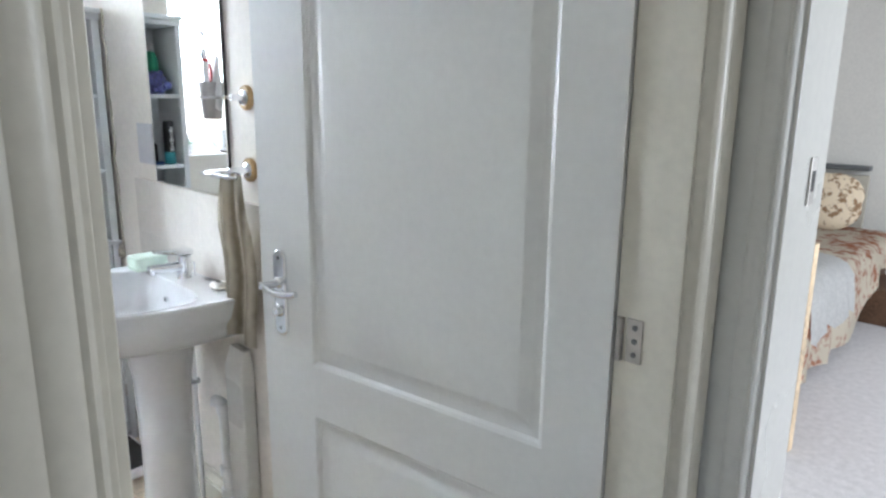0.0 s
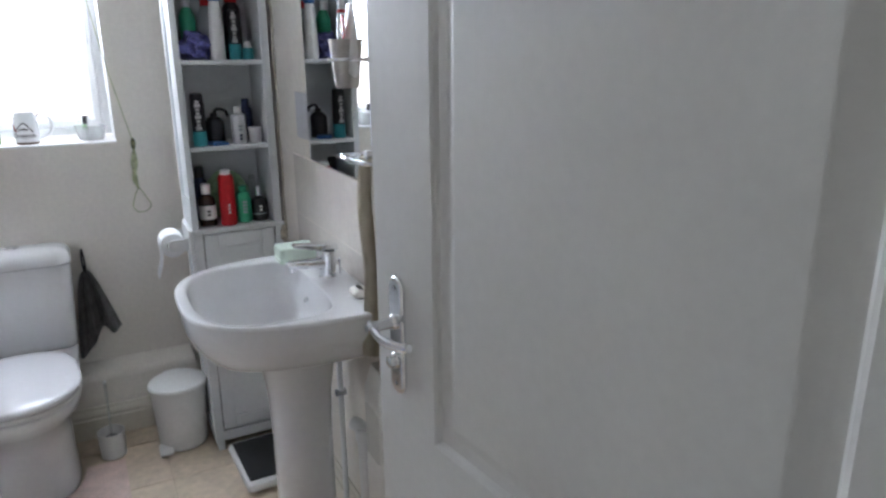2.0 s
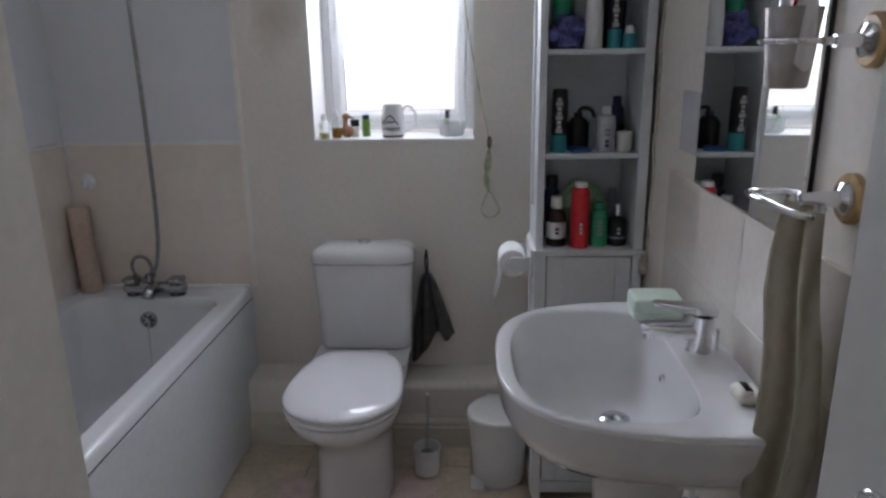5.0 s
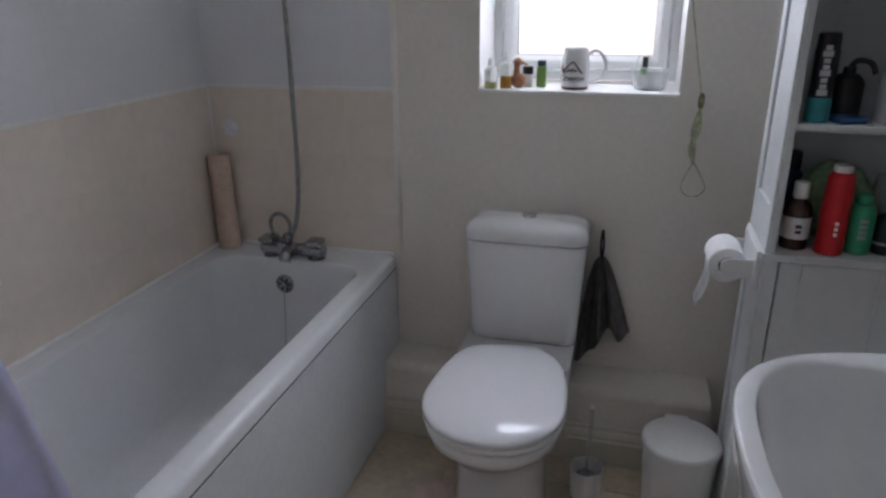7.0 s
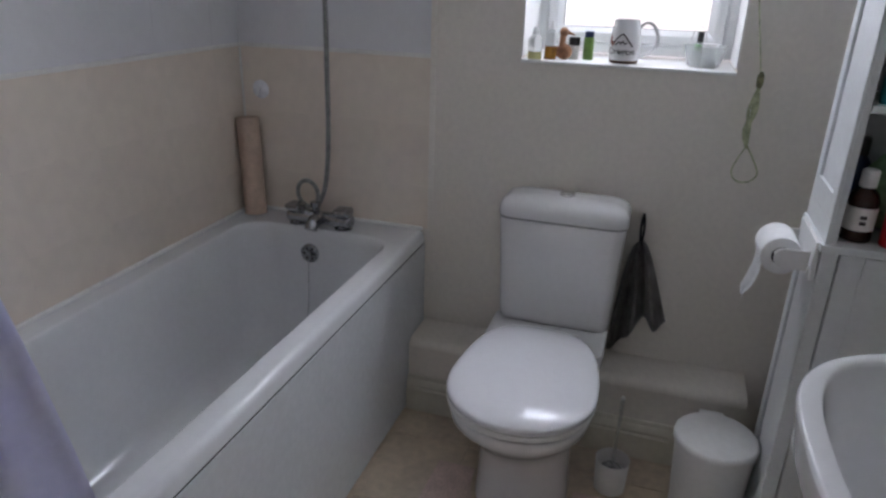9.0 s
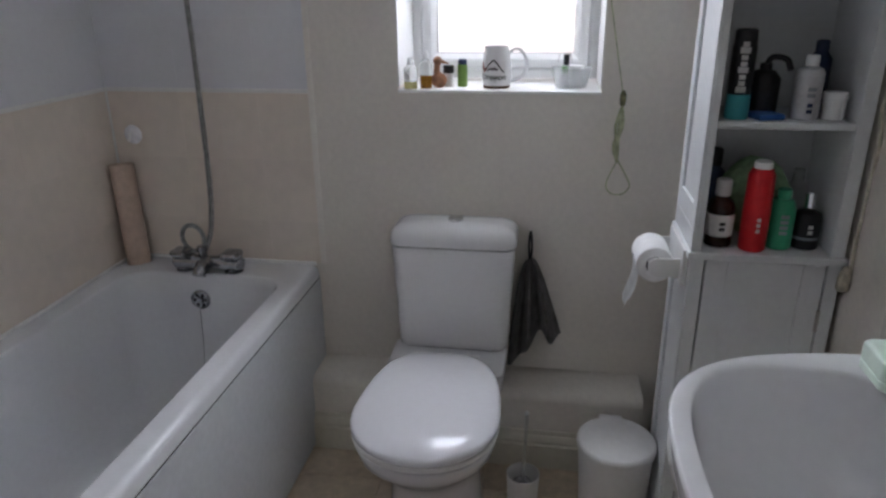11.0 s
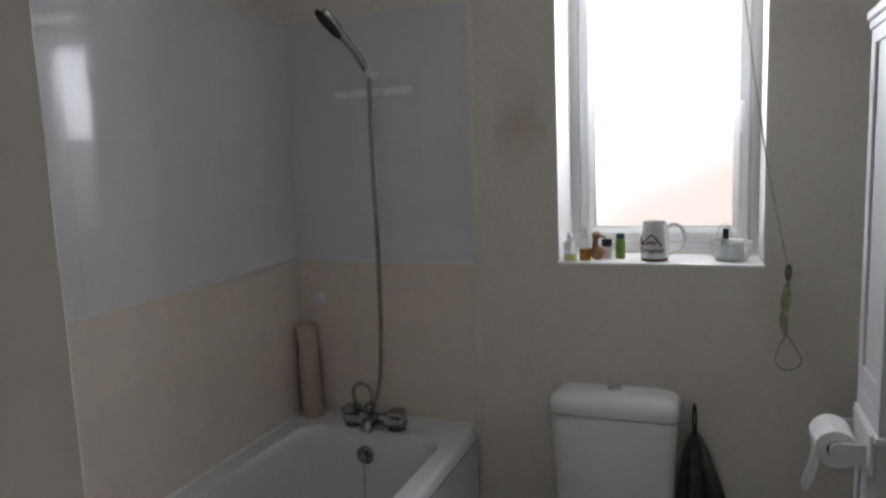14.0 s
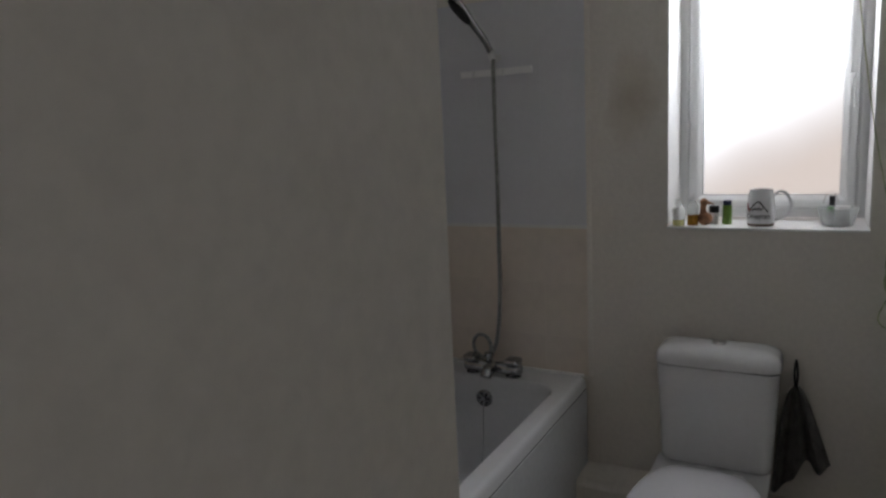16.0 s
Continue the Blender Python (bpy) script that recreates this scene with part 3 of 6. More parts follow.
def tiled(name, to_world, width, rows, material, grout, label, z0, first=0.0):
    """A field of wall tiles: to_world takes (along, up, out). rows are (bottom, top) pairs; each tile is an object."""
    bm = B()
    ztop = rows[-1][1]
    loft(bm, [[to_world(u, z, 0.0005) for u, z in ((0, z0), (width, z0), (width, ztop), (0, ztop))], [to_world(u, z, 0.0091) for u, z in ((0, z0), (width, z0), (width, ztop), (0, ztop))]])
    field = solid(name, bm, grout, label, "wall tiles", kind="structure")
    o, ex, ez, ey = [Vector(to_world(*q)) for q in ((0, 0, 0), (1, 0, 0), (0, 1, 0), (0, 0, 1))]
    rot = Matrix((ex - o, ez - o, ey - o)).transposed().to_4x4()
    cache = {}
    for r0, r1 in rows:
        u = -first
        while u < width - 0.004:
            a, b = max(u, 0), min(u + TW, width)
            if b - a > 0.012:
                key = (round(b - a, 3), round(r1 - r0, 3))
                if key not in cache:
                    cache[key] = tile_mesh(b - a - 0.0009, r1 - r0 - 0.0009, material, "tile")
                t = new("tile", cache[key])
                jig = Matrix.Rotation(radians(random.uniform(-0.005, 0.005)), 4, "X") @ Matrix.Rotation(radians(random.uniform(-0.005, 0.005)), 4, "Y")
                t.matrix_basis = Matrix.Translation(Vector(to_world((a + b) / 2, (r0 + r1) / 2, 0.0035)) - field.location) @ rot @ jig
                t.parent = field
            u += TW
    return field


beige_rows = [(0.578, 0.715), (0.715, 0.912), (0.912, 1.109)]
grey_rows = [(1.121, 1.319), (1.319, 1.517), (1.517, 1.715), (1.715, 1.913)]


def on_west(u, z, d):
    return (XW + d, YB + 0.001 + u, z)


def on_south(u, z, d):
    return (XW + u, YB + d, z)


def on_north(u, z, d):
    return (-2.51 + u, YM - d, z)


tiled("tiles_beige_west", on_west, 0.654, beige_rows, BEIGE_TILE, GROUT, "beige glazed wall tiles above the bath taps", 0.578)
tiled("tiles_grey_west", on_west, 0.654, grey_rows, GREY_TILE, GREY_GROUT, "pale grey glazed shower wall tiles", 1.121)
tiled("tiles_beige_south", on_south, -XW + XC, beige_rows, BEIGE_TILE, GROUT, "beige glazed wall tiles along the bath", 0.578, 0.1)
tiled("tiles_grey_south", on_south, -XW + XC, grey_rows, GREY_TILE, GREY_GROUT, "glossy pale grey shower wall tiles along the bath", 1.121, 0.1)
tiled("tiles_basin", on_north, 1.15, [(0.73, 0.924), (0.924, 1.118)], mat("cream_glazed_tile", (0.79, 0.74, 0.68), 0.18, var=0.03, scale=3), GROUT, "cream glazed splashback tiles behind the basin", 0.73)
solid("trim_tile_edge", loft(B(), [[(XW + d, YB + 0.655 + w, z) for d, w in ((0, 0), (0.0096, 0), (0.009, 0.003), (0.0065, 0.008), (0.0032, 0.012), (0, 0.0145))] for z in (0.578, 1.913)]), WALL_PLAIN, "narrow painted edge strip closing the tiles", "tile trim", kind="structure")
bm = B()
box(bm, (XW, YB, 1.109), (XW + 0.011, YB + 0.655, 1.121), 0.003)
solid("trim_tile_west", bm, TRIM_WHITE, "thin white trim strip between tile bands", "tile trim", kind="structure")
solid("trim_tile_south", box(B(), (XW + 0.011, YB, 1.109), (XC, YB + 0.011, 1.121), 0.003), TRIM_WHITE, "thin white trim strip between tile bands", "tile trim", kind="structure")
solid("trim_corner", box(B(), (XW + 0.0095, YB + 0.0095, 0.578), (XW + 0.0155, YB + 0.0155, 1.109), 0.0025), TRIM_WHITE, "white silicone bead in the tiled corner", "sealant", kind="structure")

# ---------------------------------------------------------------- bath
bath = thing("bathtub", (-2.3, -0.57, 0), "white acrylic bath with a plain side panel", "bathtub")
BY0, BY1, BZ = YB + 0.0095, -0.24, 0.575
bx0, bx1 = XW + 0.0095, XC - 0.004


def tub_ring(x0, x1, y0, y1, r, z):
    return rrect((x0 + x1) / 2, (y0 + y1) / 2, (x1 - x0) / 2, (y1 - y0) / 2, r, z, 8)


bm = B()
rings = [tub_ring(bx0, bx1, BY0, BY1, 0.012, BZ - 0.039), tub_ring(bx0, bx1, BY0, BY1 - 0.003, 0.014, BZ - 0.017), tub_ring(bx0 + 0.001, bx1 - 0.001, BY0 + 0.001, BY1 - 0.005, 0.015, BZ - 0.0105), tub_ring(bx0 + 0.003, bx1 - 0.003, BY0 + 0.002, BY1 - 0.0085, 0.016, BZ - 0.0055), tub_ring(bx0 + 0.005, bx1 - 0.005, BY0 + 0.004, BY1 - 0.0135, 0.018, BZ - 0.002),
         tub_ring(bx0 + 0.009, bx1 - 0.009, BY0 + 0.007, BY1 - 0.021, 0.02, BZ), tub_ring(bx0 + 0.118, bx1 - 0.08, BY0 + 0.062, BY1 - 0.062, 0.085, BZ),
         tub_ring(bx0 + 0.126, bx1 - 0.088, BY0 + 0.069, BY1 - 0.069, 0.085, BZ - 0.006), tub_ring(bx0 + 0.132, bx1 - 0.098, BY0 + 0.074, BY1 - 0.074, 0.09, BZ - 0.03),
         tub_ring(bx0 + 0.155, bx1 - 0.2, BY0 + 0.092, BY1 - 0.092, 0.1, BZ - 0.22), tub_ring(bx0 + 0.18, bx1 - 0.3, BY0 + 0.11, BY1 - 0.11, 0.1, BZ - 0.35),
         tub_ring(bx0 + 0.215, bx1 - 0.35, BY0 + 0.14, BY1 - 0.14, 0.09, BZ - 0.395), tub_ring(bx0 + 0.27, bx1 - 0.4, BY0 + 0.19, BY1 - 0.19, 0.06, BZ - 0.405)]
loft(bm, rings, cap0=False)
tub = part("tub", bm, BATH_WHITE, bath, sharp=50)
bm = B()
lathe(bm, (bx0 + 0.137, -0.586, 0.492), [(0.032, -0.004), (0.032, 0.004), (0.027, 0.0075), (0.025, 0.0045), (0.011, 0.004), (0.009, 0.009), (0.003, 0.01)], 28, axis="x")
ovf = part("overflow", bm, DULL_CHROME, tub, "round chrome overflow cover")
for k in range(6):
    a = radians(60 * k)
    part("slot", box(B(), (bx0 + 0.1413, -0.586 + 0.018 * math.cos(a) - 0.004, 0.492 + 0.018 * math.sin(a) - 0.004), (bx0 + 0.1423, -0.586 + 0.018 * math.cos(a) + 0.004, 0.492 + 0.018 * math.sin(a) + 0.004)), DARK, ovf)
part("plug_chain", tube(B(), curve([(bx0 + 0.15, -0.586, 0.47), (bx0 + 0.152, -0.588, 0.40), (bx0 + 0.165, -0.586, 0.32), (bx0 + 0.2, -0.585, 0.2)], 6), 0.0016, 6), DULL_CHROME, tub, "fine chrome plug chain")
bm = B()
box(bm, (bx0 + 0.004, BY1 - 0.016, 0.012), (bx1, BY1 - 0.0005, BZ - 0.048), 0.001)
part("side_panel", bm, PANEL_WHITE, bath, "white plastic bath side panel")
# two near-black strips put the shade of rim seam and panel foot into colour
part("seam_shade", box(B(), (bx0 + 0.004, BY1 - 0.03, BZ - 0.0475), (bx1, BY1 - 0.0035, BZ - 0.0395), 0.0), DARK, bath, "dark strip painted as shade in the seam under the rim")
part("panel_foot_shade", box(B(), (bx0 + 0.16, BY1 - 0.04, 0.0), (bx1, BY1 - 0.0275, 0.03), 0.001), DARK, bath, "dark strip painted as the shadow gap below the panel")
solid("sealant_bead", box(B(), (XW + 0.0095, YB + 0.0095, BZ - 0.004), (XC, YB + 0.0175, BZ + 0.009), 0.003), SEALANT, "white silicone bead between bath and tiles", "sealant", kind="structure")
solid("sealant_bead_west", box(B(), (XW + 0.0095, YB + 0.0175, BZ - 0.004), (XW + 0.0175, BY1 - 0.01, BZ + 0.009), 0.003), SEALANT, "white silicone bead between bath and tiles", "sealant", kind="structure")

# bath mixer with the shower hose
mixer = thing("bath_mixer", (-3.095, -0.57, BZ), "chrome bath shower mixer tap on the rim", "tap")
MX, MZ = -3.095, BZ + 0.028
bm = B()
for y in (-0.645, -0.485):
    lathe(bm, (MX, y, BZ), [(0.029, 0), (0.029, 0.004), (0.022, 0.008), (0.021, 0.02)], 20)
loft(bm, [[(MX + 0.028 * s_ * math.cos(a), y, MZ + 0.025 * s_ * math.sin(a)) for a in [2 * math.pi * k / 16 for k in range(16)]] for y, s_ in ((-0.676, 0.75), (-0.668, 1), (-0.62, 1), (-0.59, 0.82), (-0.54, 0.82), (-0.51, 1), (-0.464, 1), (-0.456, 0.75))])
tube(bm, curve([(MX, -0.565, MZ), (MX + 0.03, -0.565, MZ + 0.001), (MX + 0.056, -0.565, MZ - 0.004), (MX + 0.068, -0.565, MZ - 0.02)], 5), [0.0225] * 8 + [0.02] * 8, 14)
body_m = part("mixer_body", bm, DULL_CHROME, mixer, sharp=50)
for y in (-0.648, -0.482):
    bm = B()
    loft(bm, [rrect(MX + dx, y, a, b, 0.008, MZ + z, 4) for dx, a, b, z in ((0, 0.018, 0.018, 0.012), (0, 0.018, 0.018, 0.019), (0.006, 0.026, 0.0245, 0.022), (0.01, 0.031, 0.026, 0.033), (0.01, 0.029, 0.024, 0.041), (0.008, 0.016, 0.013, 0.0445))])
    part("tap_head", bm, DULL_CHROME, mixer, "worn chrome tap handle", sharp=30)
part("diverter", lathe(B(), (MX - 0.008, -0.585, MZ + 0.016), [(0.013, 0), (0.013, 0.016), (0.017, 0.018), (0.017, 0.032), (0.004, 0.035)], 14), DULL_CHROME, mixer)
bm = B()
hose = curve([(-3.115, -0.577, 0.645), (-3.124, -0.562, 0.69), (-3.128, -0.551, 0.77), (-3.127, -0.543, 0.9), (-3.125, -0.54, 1.05), (-3.125, -0.538, 1.25), (-3.12, -0.537, 1.5), (-3.13, -0.541, 1.67), (-3.145, -0.545, 1.715)], 14)
loop = [(-3.105 + 0.004 * math.sin(a), -0.612 + 0.036 * math.cos(a), 0.675 + 0.044 * math.sin(a)) for a in [radians(-20 + 12 * k) for k in range(33)]]
tube(bm, hose, 0.0072, 10)
hose_ob = thing("shower_hose", (-3.13, -0.56, 0.65), "grey flexible metal shower hose with a coiled end", "hose")
part("hose", bm, STEEL_HOSE, hose_ob)
part("hose_loop", tube(B(), loop, 0.0065, 10), STEEL_HOSE, hose_ob)
for i in range(6, len(hose) - 3, 4):
    part("rib", tube(B(), [hose[i] - (hose[i + 1] - hose[i]) * 0.16, hose[i] + (hose[i + 1] - hose[i]) * 0.16], 0.0078, 10), STEEL_HOSE, hose_ob)

shower = thing("hand_shower", (-3.16, -0.548, 1.70), "chrome hand shower with dark face in a wall bracket", "shower head")
bm = B()
hp = curve([(-3.14, -0.546, 1.715), (-3.10, -0.556, 1.765), (-3.055, -0.572, 1.81), (-3.015, -0.586, 1.85), (-2.985, -0.599, 1.878), (-2.975, -0.604, 1.885)], 6)
tube(bm, hp, [0.0115] * 6 + [0.0125] * 6 + [0.0135] * 4 + [0.015, 0.016] + [0.017] * 6 + [0.0175] * 4 + [0.0165, 0.014, 0.006], 14)
hand = part("handset", bm, mat("smoky_chrome", (0.36, 0.36, 0.37), 0.16, metal=1, var=0.05, scale=20), shower)
bm = B()
d = (Vector(hp[28]) - Vector(hp[17])).normalized()
side = d.cross(Vector((0, 0, 1))).normalized()
dn = side.cross(d).normalized()
dn = dn if dn.z < 0 else -dn
c0 = (Vector(hp[28]) + Vector(hp[16])) / 2
ov = lambda s, h: [c0 + d * (0.056 * s * math.cos(a)) + side * (0.0165 * s * math.sin(a)) + dn * h for a in [2 * math.pi * k / 20 for k in range(20)]]
loft(bm, [ov(1, 0.008), ov(1, 0.018), ov(0.9, 0.0205)])
part("spray_face", bm, BLACKP, hand, "dark spray face")
bm = B()
lathe(bm, (XW + 0.0095, -0.548, 1.715), [(0.014, 0), (0.014, 0.008), (0.009, 0.014), (0.009, 0.035)], 16, axis="x")
tube(bm, [(-3.15, -0.548, 1.70), (-3.128, -0.548, 1.735)], 0.014, 14)
part("wall_bracket", bm, WHITE_PLASTIC, shower, "small white shower bracket")
rail = thing("hook_rail", (XW + 0.012, -0.556, 1.655), "white plastic strip with moulded hooks on the tiles", "rail")
bm = B()
box(bm, (XW + 0.0095, -0.697, 1.6535), (XW + 0.0165, -0.42, 1.6745), 0.002)
box(bm, (XW + 0.0095, -0.697, 1.6735), (XW + 0.0195, -0.42, 1.6765), 0.001)
part("strip", bm, mat("bright_white_plastic", (0.92, 0.92, 0.91), 0.3, var=0.01), rail)
for y in (-0.64, -0.525):
    part("hook", tube(B(), curve([(XW + 0.0155, y, 1.672), (XW + 0.026, y, 1.668), (XW + 0.027, y, 1.657), (XW + 0.02, y, 1.651)], 4), 0.004, 8), WHITE_PLASTIC, rail)

# shower curtain gathered at the foot of the bath, on a rod
rod = thing("curtain_rod", (-2.3, -0.3, 2.02), "white shower curtain rod along the bath", "curtain rod")
part("rod", tube(B(), [(XW + 0.01, -0.3, 2.02), (XC, -0.3, 2.02)], 0.011, 12), WHITE_PLASTIC, rod)
for x, s in ((XW + 0.0, 1), (XC, -1)):
    part("end_flange", lathe(B(), (x, -0.3, 2.02), [(0.026, 0), (0.026, 0.006 * s), (0.014, 0.014 * s)], 18, axis="x"), WHITE_PLASTIC, rod)
bm = B()
rows = []
for i in range(15):
    f = i / 14
    z = 2.0 - 1.68 * f
    xe = -1.543 - 0.165 * (2.0 - z) - 0.006 * math.sin(3 * f)
    row = []
    for k in range(61):
        s = k / 60
        x = XC - 0.006 + (xe - XC + 0.006) * s
        y = -0.302 + 0.118 * min(1, 1.5 * f) * (0.35 + 0.65 * s) + (0.022 + 0.006 * f) * math.sin(s * 2 * math.pi * 3.3 + 0.5 * math.sin(4 * f)) * (0.9 - 0.45 * s) + 0.006 * math.sin(9 * f + 5 * s)
        row.append((x, y, z))
    rows.append(row)
loft(bm, rows, False, False, closed=False)
bmesh.ops.solidify(bm, geom=bm.faces[:], thickness=0.002)
cur = thing("shower_curtain", (-1.6, -0.3, 0.33), "lilac-white shower curtain gathered at the foot of the bath", "curtain")
part("fabric", bm, CURTAIN, cur, sharp=80)
for k in range(5):
    x = XC - 0.03 - 0.048 * k
    part("curtain_ring", tube(B(), [(x, -0.3 + 0.017 * math.cos(a), 2.015 + 0.019 * math.sin(a)) for a in [2 * math.pi * j / 16 for j in range(17)]], 0.002, 6), WHITE_PLASTIC, cur)

# cardboard tube in the corner, sticker hook
bm = B()
tb, tt = Vector((-3.13, -0.826, BZ)), Vector((-3.152, -0.846, 0.892))
ax = (tt - tb).normalized()
e1 = ax.orthogonal().normalized()
e2 = ax.cross(e1)
rg = lambda p, r: [p + e1 * (r * math.cos(a)) + e2 * (r * math.sin(a)) for a in [2 * math.pi * k / 28 for k in range(28)]]
loft(bm, [rg(tb, 0.036), rg(tt, 0.036), rg(tt, 0.033), rg(tb + ax * 0.02, 0.033)])
solid("cardboard_tube", bm, CARDBOARD, "plain brown cardboard tube standing on the bath rim", "tube")
hk = thing("suction_hook", (XW + 0.01, -0.812, 0.975), "clear plastic suction hook on the beige tiles", "hook")
part("cup", lathe(B(), (XW + 0.0098, -0.812, 0.978), [(0.03, 0), (0.026, 0.004), (0.013, 0.008), (0.01, 0.012)], 20, axis="x"), mat("cloudy_plastic", (0.84, 0.83, 0.85), 0.22, var=0.04, scale=30, sub=0.2), hk)
part("hook", tube(B(), curve([(XW + 0.02, -0.812, 0.984), (XW + 0.03, -0.812, 0.975), (XW + 0.034, -0.812, 0.962), (XW + 0.042, -0.812, 0.968)], 4), 0.003, 8), WHITE_PLASTIC, hk)

# ---------------------------------------------------------------- toilet
loo = thing("toilet", (-2.8, 0.205, 0), "white close-coupled toilet with the lid down", "toilet")


def egg(cx, cy, back, front, half, z, n=40, p=2.3):
    """A rounded D outline: back and front are reaches in -x and +x."""
    out = []
    for k in range(n):
        a = 2 * math.pi * k / n
        c, s = math.cos(a), math.sin(a)
        r = (abs(c) ** p + abs(s) ** p) ** (-1 / p)
        out.append((cx + (front if c > 0 else back) * c * r, cy + half * s * r, z))
    return out


CY = 0.2


def lid_ring(inset, z, n=40):
    """The outline of seat and lid: round in front, tapering to a squarer back."""
    out = []
    for k in range(n):
        a = 2 * math.pi * k / n
        c, s = math.cos(a), math.sin(a)
        p = 2.1 if c > 0 else 3.4
        r = (abs(c) ** p + abs(s) ** p) ** (-1 / p)
        d = max(0.0, -c * r)
        out.append((-2.65 + (0.193 - inset if c > 0 else 0.29 - inset) * c * r, CY + (0.181 - inset) * s * r * (1 - 0.14 * d ** 1.3), z))
    return out


bm = B()
loft(bm, [egg(-2.80, CY, 0.24, 0.165, 0.125, 0, p=2.6), egg(-2.80, CY, 0.24, 0.168, 0.127, 0.02, p=2.6), egg(-2.80, CY, 0.24, 0.165, 0.122, 0.12, p=2.5), egg(-2.79, CY, 0.25, 0.175, 0.125, 0.2),
          egg(-2.775, CY, 0.26, 0.205, 0.133, 0.26), egg(-2.765, CY, 0.265, 0.255, 0.154, 0.315), lid_ring(0.012, 0.355), lid_ring(0.006, 0.382), lid_ring(0.012, 0.392), lid_ring(0.08, 0.393)])
pan = part("pan", bm, CERAMIC, loo, sharp=60)
bm = B()
loft(bm, [rrect(-3.0, CY, 0.10, h, 0.03, z) for h, z in ((0.11, 0.255), (0.145, 0.29), (0.166, 0.335), (0.17, 0.378), (0.167, 0.384))])
part("cistern_shelf", bm, CERAMIC, loo, sharp=50)
bm = B()
cyc = 0.207
loft(bm, [rrect(-3.114, cyc, 0.076 + a, 0.163 + b, 0.034, z, 6) for a, b, z in ((-0.008, -0.006, 0.385), (-0.003, -0.002, 0.39), (0, 0.001, 0.41), (0.002, 0.007, 0.56), (0.009, 0.0145, 0.7055))])
cis = part("cistern", bm, CERAMIC, loo, sharp=50)
bm = B()
loft(bm, [rrect(-3.11, cyc, 0.0855 + a, 0.182 + b, 0.044 + 0.45 * a, z, 8) for a, b, z in ((-0.016, -0.02, 0.7055), (-0.016, -0.02, 0.711), (-0.001, -0.001, 0.7114), (0, 0, 0.716), (-0.0005, -0.0005, 0.728), (-0.0025, -0.0025, 0.738), (-0.0065, -0.0065, 0.747), (-0.0125, -0.0125, 0.7545), (-0.0205, -0.022, 0.7605), (-0.031, -0.035, 0.765), (-0.044, -0.052, 0.7685), (-0.058, -0.08, 0.7705), (-0.072, -0.125, 0.7715))])
lid = part("cistern_lid", bm, CERAMIC, loo, sharp=60)
part("flush_button", lathe(B(), (-3.105, cyc + 0.003, 0.7695), [(0.0175, 0), (0.0175, 0.0085), (0.0165, 0.0095), (0.004, 0.0105)], 24), CHROME, lid, "round chrome flush button")
part("button_collar", lathe(B(), (-3.105, cyc + 0.003, 0.7695), [(0.0225, 0), (0.0225, 0.006), (0.0215, 0.0075), (0.0185, 0.0075)], 24, cap1=False), CHROME, lid, "chrome button collar")
bm = B()
loft(bm, [lid_ring(0.006, 0.396), lid_ring(0.001, 0.399), lid_ring(0.001, 0.408), lid_ring(0.006, 0.4115)])
part("seat", bm, WHITE_PLASTIC, loo, sharp=60)
SEAT_GLOSS = mat("glossy_white_seat_plastic", (0.80, 0.80, 0.83), 0.07, var=0.01, scale=3)
bm = B()
loft(bm, [lid_ring(i, z) for i, z in ((0.005, 0.4135), (0.0, 0.4165), (0.0, 0.424), (0.0035, 0.4285), (0.009, 0.4318), (0.018, 0.4350), (0.03, 0.4380), (0.042, 0.4405), (0.056, 0.4427), (0.075, 0.4448), (0.1, 0.4465), (0.13, 0.4475), (0.155, 0.4478))])
part("seat_lid", bm, SEAT_GLOSS, loo, "glossy white closed seat lid", sharp=60)
for dy in (-0.075, 0.075):
    part("seat_hinge", tube(B(), [(-2.965, CY + dy - 0.02, 0.4), (-2.965, CY + dy + 0.02, 0.4)], 0.012, 12), WHITE_PLASTIC, loo)

# pedestal mat round the foot of the toilet
bm = B()
cut = [q for q in egg(-2.80, CY, 0.30, 0.182, 0.142, 0, 40, 2.4) if q[0] > -2.805]
cut = sorted(cut, key=lambda q: q[1])
outline = [(-2.80, cut[0][1])] + [(q[0], q[1]) for q in cut] + [(-2.80, cut[-1][1])]
outer = [(-2.80, 0.468), (-2.49, 0.474), (-2.462, 0.46), (-2.45, 0.43), (-2.45, -0.01), (-2.462, -0.045), (-2.49, -0.058), (-2.80, -0.05)]
prism(bm, outline + outer, 0.0005, 0.013)
bmesh.ops.triangulate(bm, faces=[f for f in bm.faces if len(f.verts) > 4])
solid("pedestal_mat", bm, MAT_PINK, "pale pink tufted pedestal mat round the toilet foot", "bath mat", sharp=30)

# ---------------------------------------------------------------- basin
basin = thing("basin", (-2.02, 0.95, 0), "white ceramic pedestal basin", "washbasin")
SX, SYB, SA, SB_, SN = -2.006, YM - 0.003, 0.301, 0.455, 3.1


def radial(inside, c, n, z):
    """Points where rays from c leave a shape."""
    out = []
    for k in range(n):
        a = 2 * math.pi * k / n
        lo, hi = 0.0, 0.8
        for _ in range(28):
            m = (lo + hi) / 2
            if inside(c[0] + m * math.cos(a), c[1] + m * math.sin(a)):
                lo = m
            else:
                hi = m
        out.append((c[0] + lo * math.cos(a), c[1] + lo * math.sin(a), z))
    return out


def outer_in(s, back=0.0):
    return lambda x, y: y <= SYB - back and (abs((x - SX) / (SA * s)) ** SN + abs(max(0, SYB - y) / (SB_ * (s + (1 - s) * 0.55))) ** SN) <= 1


